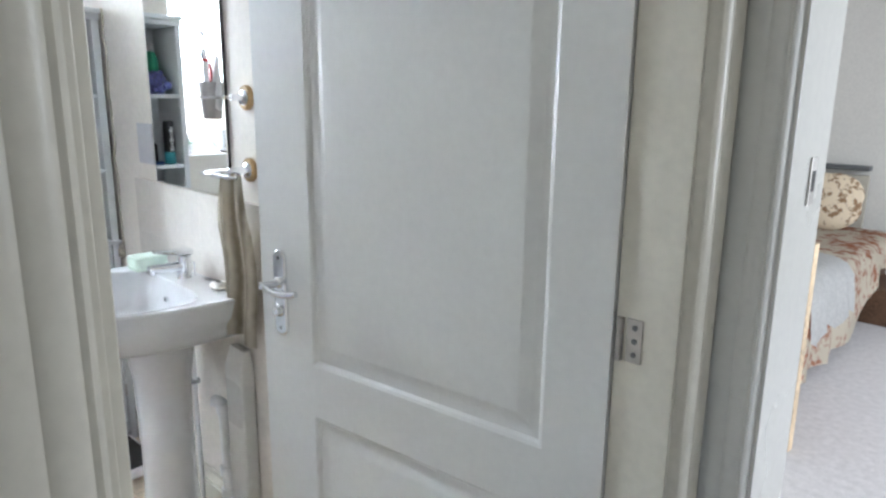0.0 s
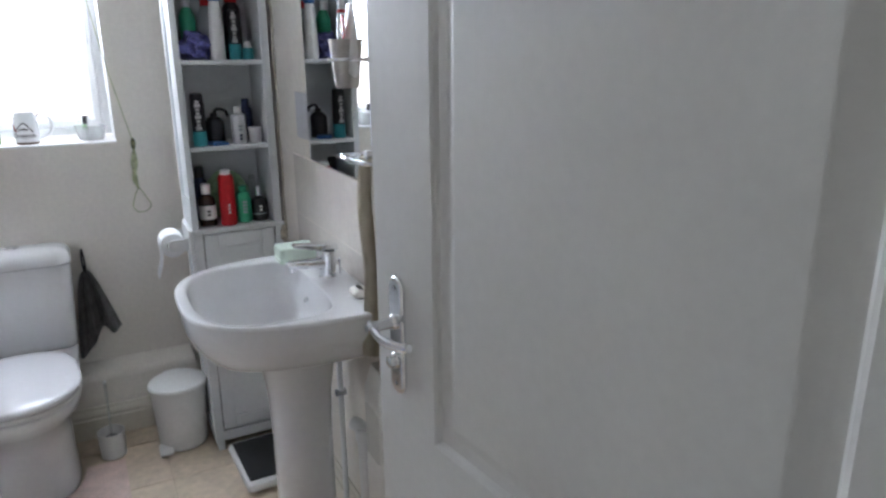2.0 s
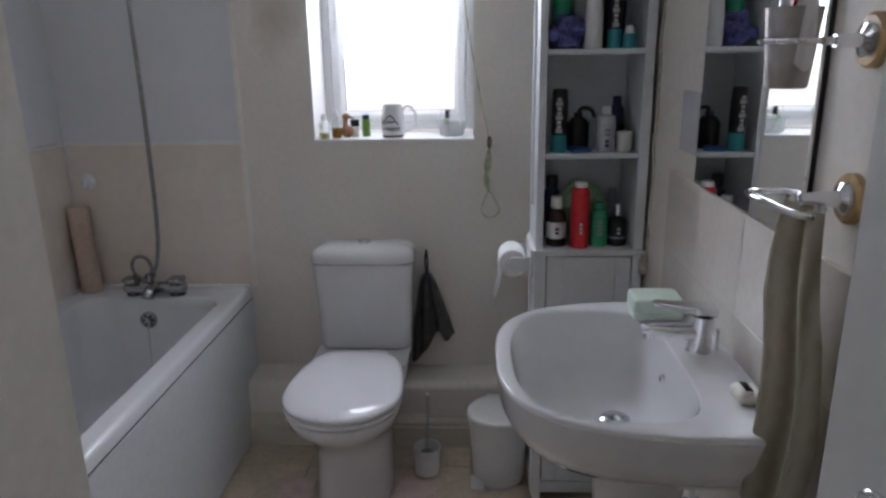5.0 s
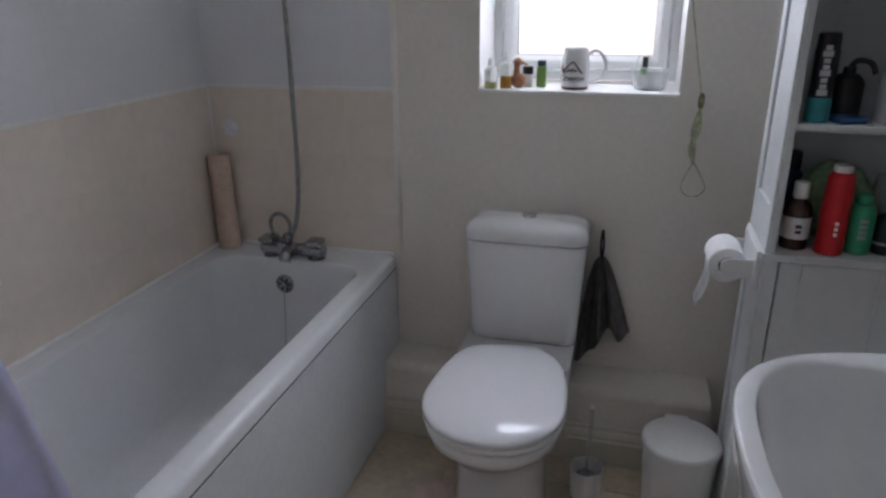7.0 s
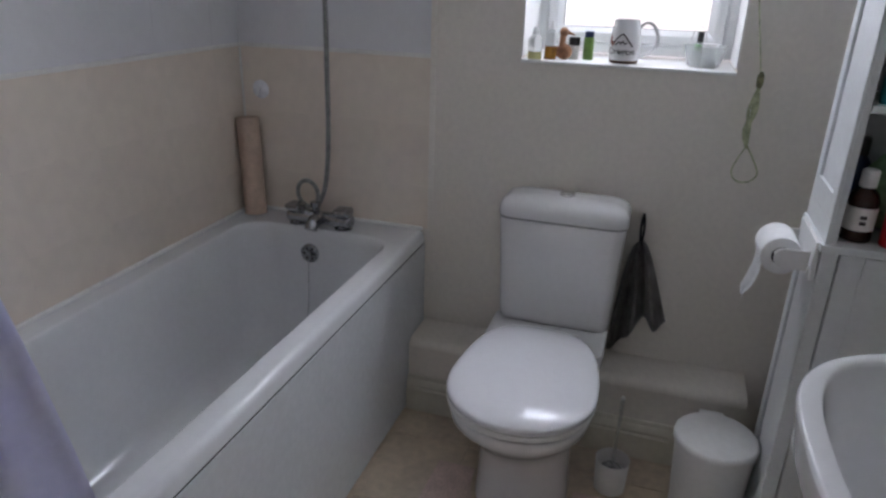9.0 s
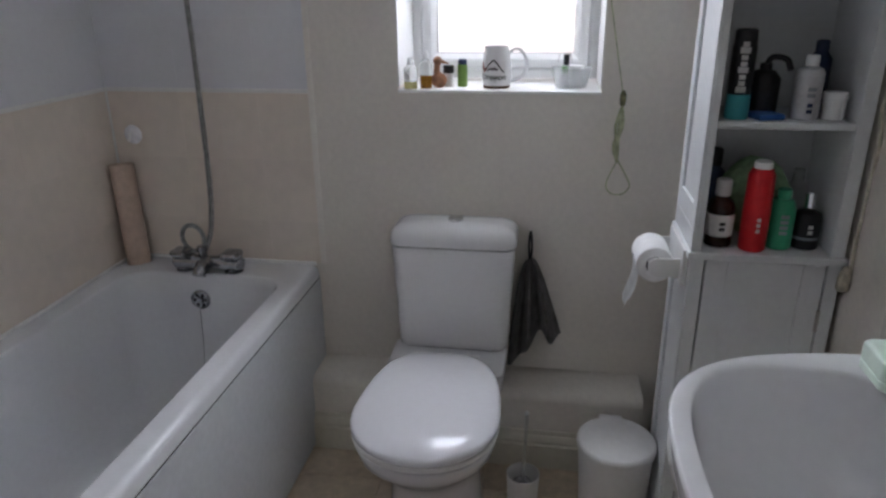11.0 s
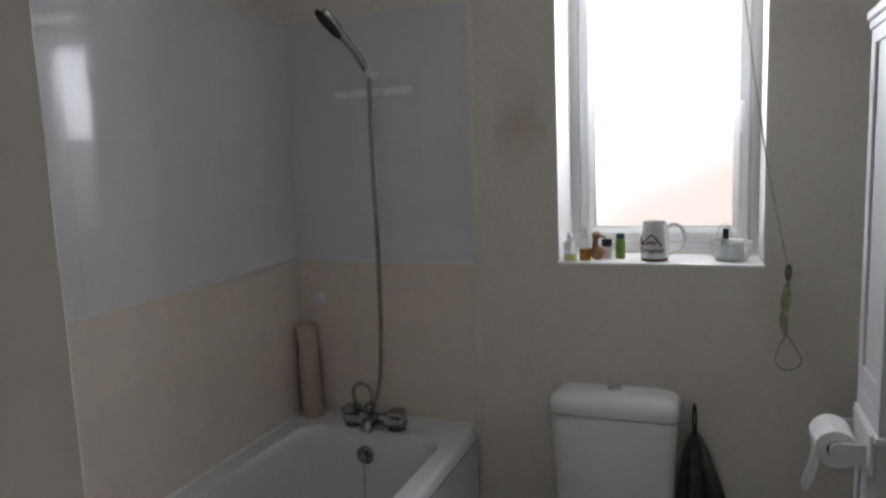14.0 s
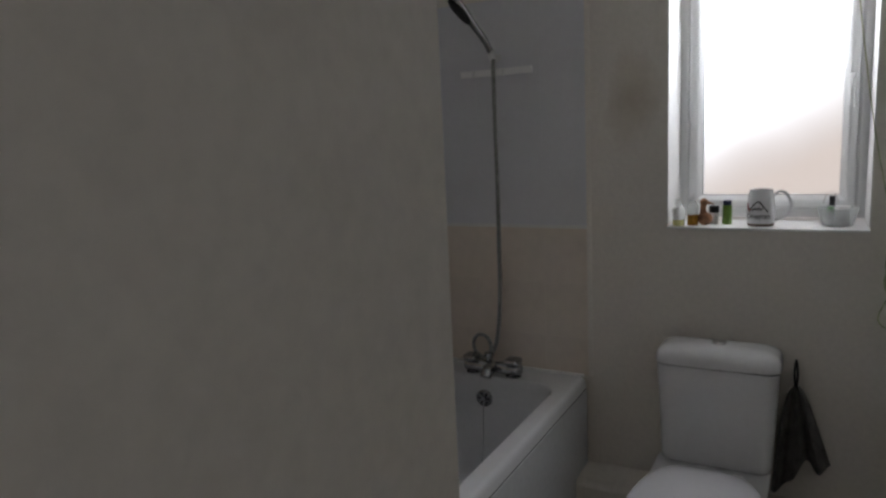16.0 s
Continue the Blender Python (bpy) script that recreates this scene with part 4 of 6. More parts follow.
def bowl_in(s):
    cx, cy, a, bf, bb = SX, 0.845, 0.252 * s, 0.178 * s, 0.147 * s
    return lambda x, y: (abs((x - cx) / a) ** (2.7 if y < cy else 4.2) + abs((y - cy) / (bf if y < cy else bb)) ** (2.7 if y < cy else 4.2)) <= 1


BC, NB = (SX, 0.86), 72
bm = B()
loft(bm, [radial(outer_in(0.4, 0.01), BC, NB, 0.667), radial(outer_in(0.5, 0.005), BC, NB, 0.672), radial(outer_in(0.74), BC, NB, 0.702), radial(outer_in(0.9), BC, NB, 0.747), radial(outer_in(0.98), BC, NB, 0.787),
          radial(outer_in(0.998), BC, NB, 0.836), radial(outer_in(1), BC, NB, 0.835), radial(outer_in(0.994, 0.003), BC, NB, 0.841), radial(outer_in(0.98, 0.008), BC, NB, 0.844),
          radial(bowl_in(0.985), BC, NB, 0.842), radial(bowl_in(0.965), BC, NB, 0.834), radial(bowl_in(0.945), BC, NB, 0.815), radial(bowl_in(0.88), BC, NB, 0.767), radial(bowl_in(0.8), BC, NB, 0.727),
          radial(bowl_in(0.6), BC, NB, 0.698), radial(bowl_in(0.3), BC, NB, 0.693), radial(bowl_in(0.06), BC, NB, 0.691)])
bowl = part("bowl", bm, CERAMIC, basin, sharp=70)
bm = B()
PX, PY = -1.995, 0.925
loft(bm, [egg(PX, PY, a, a, b, z, 36, 2.4) for a, b, z in ((0.092, 0.1, 0), (0.092, 0.1, 0.015), (0.08, 0.088, 0.06), (0.071, 0.08, 0.2), (0.071, 0.08, 0.42), (0.075, 0.085, 0.55), (0.088, 0.098, 0.64), (0.1, 0.108, 0.68))])
part("pedestal", bm, CERAMIC, basin, sharp=60)
bm = B()
lathe(bm, (-2.025, 0.882, 0.694), [(0.03, 0), (0.03, 0.003), (0.024, 0.0055), (0.023, 0.004), (0.021, 0.009), (0.004, 0.0105)], 28)
part("waste_plug", bm, CHROME, bowl, "domed chrome waste plug")
bm = B()
lathe(bm, (-2.03, 0.971, 0.782), [(0.009, 0.004), (0.0095, -0.004), (0.006, -0.0045), (0.0055, -0.002)], 18, axis="y")
part("overflow_ring", bm, CHROME, bowl, "small chrome overflow ring")
part("overflow_hole", lathe(B(), (-2.03, 0.971, 0.782), [(0.0056, 0.002), (0.0056, -0.0042)], 16, axis="y"), DARK, bowl, "dark overflow hole")

tap = thing("basin_tap", (-2.062, 1.04, 0.841), "chrome single-lever basin mixer tap", "tap")
TX, TY = -2.062, 1.04
bm = B()
loft(bm, [circle((TX, TY + dy, 0.841 + z), r, 28) for r, z, dy in ((0.026, 0, 0), (0.026, 0.004, 0), (0.0225, 0.008, 0), (0.0215, 0.04, 0.002), (0.022, 0.06, 0.003), (0.0215, 0.078, 0.004))])
loft(bm, [[(TX + w * math.cos(a), y, z + h * math.sin(a)) for a in [2 * math.pi * k / 18 for k in range(18)]] for y, z, w, h in
          ((TY, 0.884, 0.018, 0.02), (TY - 0.04, 0.886, 0.0165, 0.016), (TY - 0.085, 0.891, 0.0155, 0.0115), (TY - 0.108, 0.892, 0.015, 0.0095), (TY - 0.112, 0.892, 0.012, 0.007))])
lathe(bm, (TX, TY - 0.098, 0.872), [(0.0095, 0), (0.0105, 0.002), (0.0105, 0.012)], 16)
tb_ = part("tap_body", bm, CHROME, tap, sharp=50)
bm = B()
loft(bm, [[(TX + w * x, y, z + t * q) for x, q in ((-1, -0.6), (-0.8, -1), (0.8, -1), (1, -0.6), (1, 0.6), (0.8, 1), (-0.8, 1), (-1, 0.6))] for y, z, w, t in
          ((TY + 0.03, 0.931, 0.015, 0.006), (TY + 0.024, 0.931, 0.0225, 0.0095), (TY - 0.005, 0.932, 0.0225, 0.0095), (TY - 0.04, 0.936, 0.02, 0.0065), (TY - 0.085, 0.943, 0.0145, 0.0042), (TY - 0.092, 0.9435, 0.012, 0.003))])
part("lever", bm, CHROME, tap, "flat chrome lever", sharp=30)
part("lift_rod", tube(B(), [(TX + 0.004, TY + 0.034, 0.841), (TX + 0.004, TY + 0.034, 0.884)], 0.003, 8), CHROME, tap)
part("lift_knob", lathe(B(), (TX + 0.004, TY + 0.034, 0.884), [(0.0045, 0), (0.006, 0.003), (0.006, 0.008), (0.003, 0.011)], 12), CHROME, tap)

tap.location += Vector((0.03, -0.004, -0.004))   # seated in the dip of the tap ledge
bm = B()
loft(bm, [rrect(-2.226, 1.0, 0.044 + a, 0.054 + a, 0.014, z) for a, z in ((-0.003, 0.843), (0, 0.846), (0, 0.858), (-0.0015, 0.8585), (-0.0015, 0.8605), (0, 0.861), (0, 0.884), (-0.003, 0.8885), (-0.01, 0.89))])
solid("soap_box", bm, GREEN_SOAP, "pale mint plastic soap box on the basin edge", "soap box", sharp=50)
bm = B()
loft(bm, [rrect(-1.835, 1.052, 0.028 + a, 0.02 + a, 0.014, z) for a, z in ((-0.006, 0.8425), (0, 0.847), (0.001, 0.855), (-0.003, 0.863), (-0.012, 0.866))])
solid("soap_bar", bm, mat("cream_soap", (0.82, 0.80, 0.74), 0.5, var=0.04, scale=20), "worn cream bar of soap on the basin", "soap", sharp=60)

# waste pipes behind the pedestal
pipe = thing("waste_pipe", (-1.93, 1.06, 0.0), "white plastic waste pipes with compression fittings", "pipe")
part("pipe_run", tube(B(), curve([(-1.905, 1.045, 0.455), (-1.88, 1.055, 0.45), (-1.87, 1.06, 0.42), (-1.868, 1.062, 0.3), (-1.868, 1.062, 0.0)], 6), 0.019, 16), WHITE_PLASTIC, pipe)
for z in (0.12, 0.2, 0.42):
    part("coupling", lathe(B(), (-1.868, 1.062, z), [(0.024, 0), (0.0265, 0.003), (0.0265, 0.03), (0.024, 0.034)], 12), WHITE_PLASTIC, pipe)
part("supply_pipe", tube(B(), [(-2.1, 1.075, 0.0), (-2.1, 1.075, 0.7)], 0.0085, 10), WHITE_PLASTIC, pipe)
part("isolating_valve", lathe(B(), (-2.1, 1.06, 0.45), [(0.012, 0), (0.012, 0.03)], 6, axis="y"), DULL_CHROME, pipe)
bm = B()
loft(bm, [rrect(-1.78, 1.075, 0.052, 0.024, 0.008, z) for z in (0.0, 0.6)] + [rrect(-1.78, 1.082, 0.045, 0.012, 0.008, 0.66)])
solid("pipe_cover", bm, GLOSS_WHITE, "narrow white painted pipe cover against the wall", "pipe cover", kind="structure", sharp=50)

# ---------------------------------------------------------------- mirror and wall fittings
mir = thing("wall_mirror", (-2.05, YM - 0.012, 1.124), "plain frameless rectangular wall mirror above the basin", "mirror")
part("backing", box(B(), (-2.302, YM - 0.0085, 1.124), (-1.802, YM - 0.0005, 1.86), 0.001), DARK, mir)
bm = B()
mx0, mx1, mz0, mz1 = -2.303, -1.801, 1.123, 1.861
loft(bm, [[(x, y, z) for x, z in ((mx0 + i, mz0 + i), (mx1 - i, mz0 + i), (mx1 - i, mz1 - i), (mx0 + i, mz1 - i))] for i, y in ((0, YM - 0.0088), (0, YM - 0.0122), (0.0015, YM - 0.0135))])
part("glass", bm, MIRROR, mir, sharp=5)
solid("hook_plate", box(B(), (-2.462, YM - 0.005, 1.176), (-2.335, YM - 0.001, 1.316), 0.0015), FROSTED_NOTE, "thin grey plastic plate on the wall beside the mirror", "wall plate")

ring = thing("towel_ring", (-1.69, YM, 1.2), "chrome towel ring on a round oak plate", "towel ring")
part("oak_plate", lathe(B(), (-1.69, YM - 0.0005, 1.213), [(0.034, 0), (0.034, -0.009), (0.03, -0.013)], 26, axis="y"), OAK_PLATE, ring, "round varnished oak plate")
part("rose", lathe(B(), (-1.69, YM - 0.013, 1.213), [(0.023, 0), (0.021, -0.005), (0.011, -0.009), (0.009, -0.05), (0.011, -0.058), (0.004, -0.061)], 20, axis="y"), CHROME, ring)
part("ring", tube(B(), [(-1.735 + 0.085 * math.cos(a), YM - 0.072 + 0.036 * math.sin(a), 1.206 - 0.008 * math.cos(a) ** 2) for a in [2 * math.pi * k / 40 for k in range(41)]], 0.005, 10), CHROME, ring)
# striped hand towel through the ring
bm = B()
rows = []
for i in range(22):
    f = i / 21
    z = 1.205 - 0.487 * f
    w = 0.062 + 0.038 * min(1, f * 3) - 0.02 * max(0, f - 0.7)
    row = []
    for k in range(29):
        s = k / 28
        x = -1.702 + (s - 0.5) * 2 * w + 0.012 * f
        y = YM - 0.062 + 0.018 * math.sin(s * 2 * math.pi * 1.9 + 0.8) * (0.6 + 0.4 * f) - 0.006 * math.sin(8 * f)
        row.append((x, y, z + 0.02 * math.sin(3 * s) * (f > 0.98)))
    rows.append(row)
loft(bm, rows, False, False, closed=False)
bmesh.ops.solidify(bm, geom=bm.faces[:], thickness=0.012)
solid("hand_towel", bm, BEIGE_TOWEL, "beige striped hand towel hanging from the ring", "towel", sharp=80)

cupset = thing("toothbrush_holder", (-1.69, YM, 1.38), "steel tumbler in a chrome wall ring on an oak plate", "toothbrush holder")
part("oak_plate", lathe(B(), (-1.69, YM - 0.0005, 1.412), [(0.034, 0), (0.034, -0.009), (0.03, -0.013)], 26, axis="y"), OAK_PLATE, cupset, "round varnished oak plate")
part("rose", lathe(B(), (-1.69, YM - 0.013, 1.412), [(0.023, 0), (0.021, -0.005), (0.009, -0.009), (0.008, -0.04)], 20, axis="y"), CHROME, cupset)
part("arm", tube(B(), [(-1.69, YM - 0.05, 1.412), (-1.69, YM - 0.07, 1.412)], 0.005, 8), CHROME, cupset)
CUX, CUY = -1.692, YM - 0.105
part("holder_ring", tube(B(), [(CUX + 0.036 * math.cos(a), CUY + 0.036 * math.sin(a), 1.412) for a in [2 * math.pi * k / 32 for k in range(33)]], 0.0035, 8), CHROME, cupset)
part("tumbler", lathe(B(), (CUX, CUY, 1.355), [(0.022, 0), (0.025, 0.003), (0.0335, 0.095), (0.034, 0.097), (0.032, 0.097), (0.024, 0.006)], 26), SATIN_STEEL, cupset, "satin steel tumbler")
brush = thing("electric_toothbrush", (CUX - 0.012, CUY, 1.362), "white electric toothbrush with grey collar", "toothbrush")
def slant(p, q, prof, n=14):
    p, q = Vector(p), Vector(q)
    return tube(B(), [p + (q - p) * f for f, r in prof], [r for f, r in prof], n)
b0, b1 = (CUX - 0.004, CUY, 1.364), (CUX - 0.05, CUY + 0.01, 1.585)
part("handle", slant(b0, b1, [(0, 0.011), (0.05, 0.0125), (0.4, 0.0125), (0.6, 0.0105), (0.63, 0.009)]), WHITE_PLASTIC, brush)
part("collar", slant(b0, b1, [(0.63, 0.0095), (0.66, 0.0095)]), RED, brush, "red collar ring")
part("neck", slant(b0, b1, [(0.66, 0.006), (0.9, 0.0035), (0.96, 0.004), (1.0, 0.004)]), WHITE_PLASTIC, brush)
part("bristles", lathe(B(), (b1[0] - 0.003, b1[1], b1[2] - 0.006), [(0.0065, 0), (0.0065, -0.014)], 12, axis="x"), LABEL, brush)
brush2 = thing("toothbrush", (CUX, CUY, 1.362), "toothbrush with a dark blue head", "toothbrush")
b0, b1 = (CUX - 0.002, CUY + 0.01, 1.364), (CUX - 0.062, CUY + 0.018, 1.535)
part("handle", slant(b0, b1, [(0, 0.005), (0.5, 0.0055), (0.75, 0.0035), (1, 0.0045)]), WHITE_PLASTIC, brush2)
part("bristles", box(B(), (b1[0] - 0.016, b1[1] - 0.005, b1[2] - 0.022), (b1[0] - 0.002, b1[1] + 0.005, b1[2] + 0.004), 0.002), NAVY, brush2, "dark blue bristles")
paste = thing("toothpaste_tube", (CUX + 0.015, CUY, 1.37), "white toothpaste tube with a red flash", "toothpaste")
bm = B()
loft(bm, [[(CUX + 0.014 + 0.02 * zf * 0.3 + a * math.cos(t), CUY + 0.005 + b * math.sin(t), 1.375 + zf * 0.145) for t in [2 * math.pi * k / 20 for k in range(20)]] for zf, a, b in ((0, 0.011, 0.011), (0.08, 0.0165, 0.0165), (0.6, 0.0195, 0.013), (0.97, 0.023, 0.003), (1, 0.023, 0.002))])
part("tube_body", bm, WHITE_PLASTIC, paste)
bm = B()
loft(bm, [[(CUX + 0.024 + a * math.cos(t), CUY - 0.0145 + 0.001 * k2, 1.475 + 0.024 * math.sin(t)) for t in [2 * math.pi * k / 18 for k in range(18)]] for k2, a in ((0, 0.008), (4, 0.008))])
part("printed_flash", bm, RED, paste, "red printed flash")

# ---------------------------------------------------------------- tall cabinet
CX0, CX1, CY0, CY1 = -2.922, -2.705, 0.779, 1.086
cab = thing("bathroom_cabinet", (-2.825, 0.93, 0), "tall narrow white cabinet with open shelves over a panelled door", "cabinet")
ZM, ZT = 0.854, 1.70
for y0, y1, za, zb in ((CY0 + 0.006, CY0 + 0.03, 0.0, ZM - 0.017), (CY0 + 0.006, CY0 + 0.02, ZM, ZT), (CY1 - 0.027, CY1, 0.0, ZT)):
    part("side_panel", box(B(), (CX0, y0, za), (CX1 - 0.001, y1, zb), 0.0015), CAB_WHITE, cab)
for za, zb in ((0.03, 0.8), (0.9, ZT)):
    for a, b in (((CX0, za), (CX0 + 0.035, zb)), ((CX1 - 0.035, za), (CX1, zb)), ((CX0 + 0.035, za), (CX1 - 0.035, za + 0.05)), ((CX0 + 0.035, zb - 0.05), (CX1 - 0.035, zb))):
        part("side_frame", box(B(), (a[0], CY0 - 0.001, a[1]), (b[0], CY0 + 0.0065, b[1]), 0.002), CAB_WHITE, cab)
part("side_frame", box(B(), (CX0, CY0 - 0.001, 0.8), (CX1, CY0 + 0.0065, 0.9), 0.001), CAB_WHITE, cab)
part("back_panel", box(B(), (CX0 - 0.004, CY0 + 0.008, 0.03), (CX0 + 0.004, CY1 - 0.002, ZT)), CAB_WHITE, cab)
for z in (ZM, 1.133, 1.414):
    mid = z == ZM
    part("mid_board" if mid else "shelf", box(B(), (CX0 + 0.004, CY0 - (0.008 if mid else -0.0205), z - (0.017 if mid else 0.015)), (CX1 + (0.01 if mid else -0.002), CY1 + (0.006 if mid else -0.0275), z), 0.003), CAB_WHITE, cab)
part("crown", box(B(), (CX0, CY0 - 0.012, ZT), (CX1 + 0.014, CY1 + 0.006, ZT + 0.02), 0.005), CAB_WHITE, cab)
part("crown_moulding", box(B(), (CX0, CY0 - 0.006, ZT - 0.02), (CX1 + 0.007, CY1 + 0.003, ZT), 0.004), CAB_WHITE, cab)
part("plinth_rail", box(B(), (CX1 - 0.02, CY0 + 0.03, 0.035), (CX1 - 0.003, CY1 - 0.027, 0.075), 0.002), CAB_WHITE, cab)
# dark sheet behind the door paints shade into the gaps round it
part("door_gap_shade", box(B(), (CX1 - 0.03, CY0 + 0.031, 0.08), (CX1 - 0.024, CY1 - 0.028, 0.835)), DARK, cab)
dr0, dr1, dz0, dz1 = CY0 + 0.034, CY1 - 0.03, 0.08, 0.833
cdoor = part("cabinet_door", box(B(), (CX1 - 0.02, dr0 + 0.04, dz0 + 0.04), (CX1 - 0.008, dr1 - 0.04, dz1 - 0.04)), CAB_WHITE, cab)
for a, b in (((dr0, dz0), (dr0 + 0.045, dz1)), ((dr1 - 0.045, dz0), (dr1, dz1)), ((dr0 + 0.045, dz0), (dr1 - 0.045, dz0 + 0.05)), ((dr0 + 0.045, dz1 - 0.05), (dr1 - 0.045, dz1)), ((dr0 + 0.045, 0.43), (dr1 - 0.045, 0.475))):
    part("door_rail", box(B(), (CX1 - 0.021, a[0], a[1]), (CX1 - 0.002, b[0], b[1]), 0.003), CAB_WHITE, cdoor)
part("knob", lathe(B(), (CX1 - 0.002, dr0 + 0.024, 0.452), [(0.006, 0), (0.006, 0.008), (0.012, 0.013), (0.0125, 0.019), (0.007, 0.024)], 18, axis="x"), SATIN_STEEL, cdoor, "round satin steel knob")
for z in (0.2, 0.68):
    part("hinge", box(B(), (CX1 - 0.003, dr1 - 0.003, z), (CX1 + 0.0015, dr1 + 0.004, z + 0.05), 0.001), SATIN_STEEL, cdoor)

# toilet roll holder on the cabinet's side
hold = thing("toilet_roll_holder", (-2.81, 0.74, 0.79), "white plastic toilet roll holder on the cabinet side", "toilet roll holder")
part("back_plate", box(B(), (-2.895, CY0 - 0.014, 0.765), (-2.715, CY0 - 0.0015, 0.852), 0.004), WHITE_PLASTIC, hold)
for x0, x1 in ((-2.89, -2.884), (-2.742, -2.736)):
    bm = B()
    poly = [(CY0 - 0.012, 0.776), (CY0 - 0.012, 0.822), (0.73, 0.8205)] + [(0.719 - 0.0215 * math.sin(a), 0.7995 + 0.0215 * math.cos(a)) for a in [radians(12 * k) for k in range(16)]] + [(0.73, 0.7785)]
    loft(bm, [[(x, y, z) for y, z in poly] for x in (x0, x1)])
    part("arm", bm, WHITE_PLASTIC, hold, sharp=30)
part("spindle", tube(B(), [(-2.885, 0.713, 0.8), (-2.741, 0.713, 0.8)], 0.011, 12), WHITE_PLASTIC, hold)
roll = thing("toilet_roll", (-2.815, 0.705, 0.745), "part-used white toilet roll with a torn hanging sheet", "toilet roll")
bm = B()
rc = (0.716, 0.795)
loft(bm, [[(x, rc[0] + r * math.cos(a), rc[1] + r * math.sin(a)) for a in [2 * math.pi * k / 36 for k in range(36)]] for x, r in ((-2.868, 0.02), (-2.868, 0.04), (-2.866, 0.042), (-2.764, 0.042), (-2.762, 0.04), (-2.762, 0.02), (-2.868, 0.02))], False, False)
part("paper", bm, PAPER_WHITE, roll, sharp=50)
# the core is near-black: shade inside the hollow put into its colour
part("core", lathe(B(), (-2.867, rc[0], rc[1]), [(0.0199, 0), (0.0199, 0.104), (0.0185, 0.104), (0.0185, 0)], 24, axis="x", cap0=False, cap1=False), DARK, roll, "cardboard core with the shade of its hollow painted in")
bm = B()
rows = []
for i in range(9):
    f = i / 8
    y, z = (rc[0] - 0.0425 - 0.004 * f + 0.005 * math.sin(5 * f), rc[1] + 0.005 - 0.13 * f)
    x1 = -2.764 if f < 0.7 else -2.764 - 0.05 * (f - 0.7) / 0.3
    rows.append([(-2.866 + (x1 + 2.866) * k / 8, y + 0.004 * math.sin(k * 0.9 + 3 * f), z + (0.012 * math.sin(k * 1.3) if i == 8 else 0)) for k in range(9)])
loft(bm, rows, False, False, closed=False)
bmesh.ops.solidify(bm, geom=bm.faces[:], thickness=0.0008)
part("hanging_sheet", bm, PAPER_WHITE, roll, "torn hanging sheet", sharp=80)

# flex hanging between the cabinet and the wall
bm = B()
pts = [(-2.69 + 0.004 * math.sin(9 * k), 1.0955 + 0.0025 * math.sin(5 * k), 1.72 - 0.05 * k) for k in range(19)]
tube(bm, curve([(p[0] + 0.006 * math.sin(2.1 * i), p[1], p[2]) for i, p in enumerate(pts)], 4), 0.0032, 8)
flex = thing("shaver_flex", (-2.69, 1.095, 0.8), "off-white braided flex hanging beside the cabinet", "cable")
part("flex", bm, CORD_WHITE, flex)
bm = B()
loft(bm, [rrect(-2.69, 1.086, 0.009 + a, 0.011 + a, 0.004, z) for a, z in ((-0.003, 0.785), (0, 0.79), (0, 0.815), (-0.002, 0.825), (-0.006, 0.84))])
part("plug", bm, CORD_WHITE, flex, sharp=50)

# ---------------------------------------------------------------- bottles on the cabinet shelves


def bottle(name, at, parts_, label, category="bottle"):
    """A turned container: parts_ are (part name, material, profile, label)."""
    th = thing(name, at, label, category, "bottles and tubs on the cabinet shelves" if at[0] > XW else "small bottles on the window sill")
    for pn, m, prof, lb in parts_:
        part(pn, lathe(B(), at, prof, 24), m, th, lb, sharp=45)
    return th


def bars(th, x, y, z0, r, n, material, width=0.5):
    """Unreadable vertical print on a can's front as plain bars."""
    for k in range(n):
        bm = B()
        z = z0 + k * 0.012
        ang = [radians(-24 * width + 48 * width * j / 4) for j in range(5)]
        loft(bm, [[(x + (r + d) * math.cos(a), y + (r + d) * math.sin(a), zz) for a in ang for d in ((0.0002,) if zz else ())] for zz in (z, z + 0.008)], False, False, closed=False)
        part("printed_bar", bm, material, th)


S1, S2, S3 = 1.414, 1.133, 0.854
XF = CX1 - 0.045
# lowest open shelf
b = bottle("medicine_bottle", (XF - 0.012, 0.842, S3), [("body", BROWN_GLASS, [(0.027, 0), (0.029, 0.003), (0.029, 0.085), (0.024, 0.1), (0.013, 0.11), (0.013, 0.12)], ""),
    ("label", LABEL, [(0.0292, 0.025), (0.0294, 0.026), (0.0294, 0.072), (0.0292, 0.073)], "white paper label"), ("cap", WHITE_PLASTIC, [(0.015, 0.112), (0.016, 0.113), (0.016, 0.145), (0.013, 0.148)], "white cap")], "brown glass medicine bottle with white cap and label")
bars(b, XF - 0.012, 0.842, S3 + 0.038, 0.0295, 2, INK)
bottle("dark_bottle", (CX0 + 0.06, 0.838, S3), [("body", NAVY, [(0.022, 0), (0.025, 0.004), (0.025, 0.14), (0.014, 0.155)], ""), ("cap", BLACKP, [(0.016, 0.155), (0.017, 0.156), (0.017, 0.19), (0.012, 0.194)], "black cap")], "dark bottle with a black cap at the back of the shelf")
b = bottle("red_shampoo_bottle", (XF + 0.012, 0.908, S3), [("body", RED, [(0.025, 0), (0.0275, 0.004), (0.028, 0.09), (0.0265, 0.165), (0.02, 0.179)], ""), ("cap", WHITE_PLASTIC, [(0.0185, 0.179), (0.019, 0.18), (0.018, 0.192), (0.014, 0.195)], "white cap")], "tall red plastic bottle with a white cap")
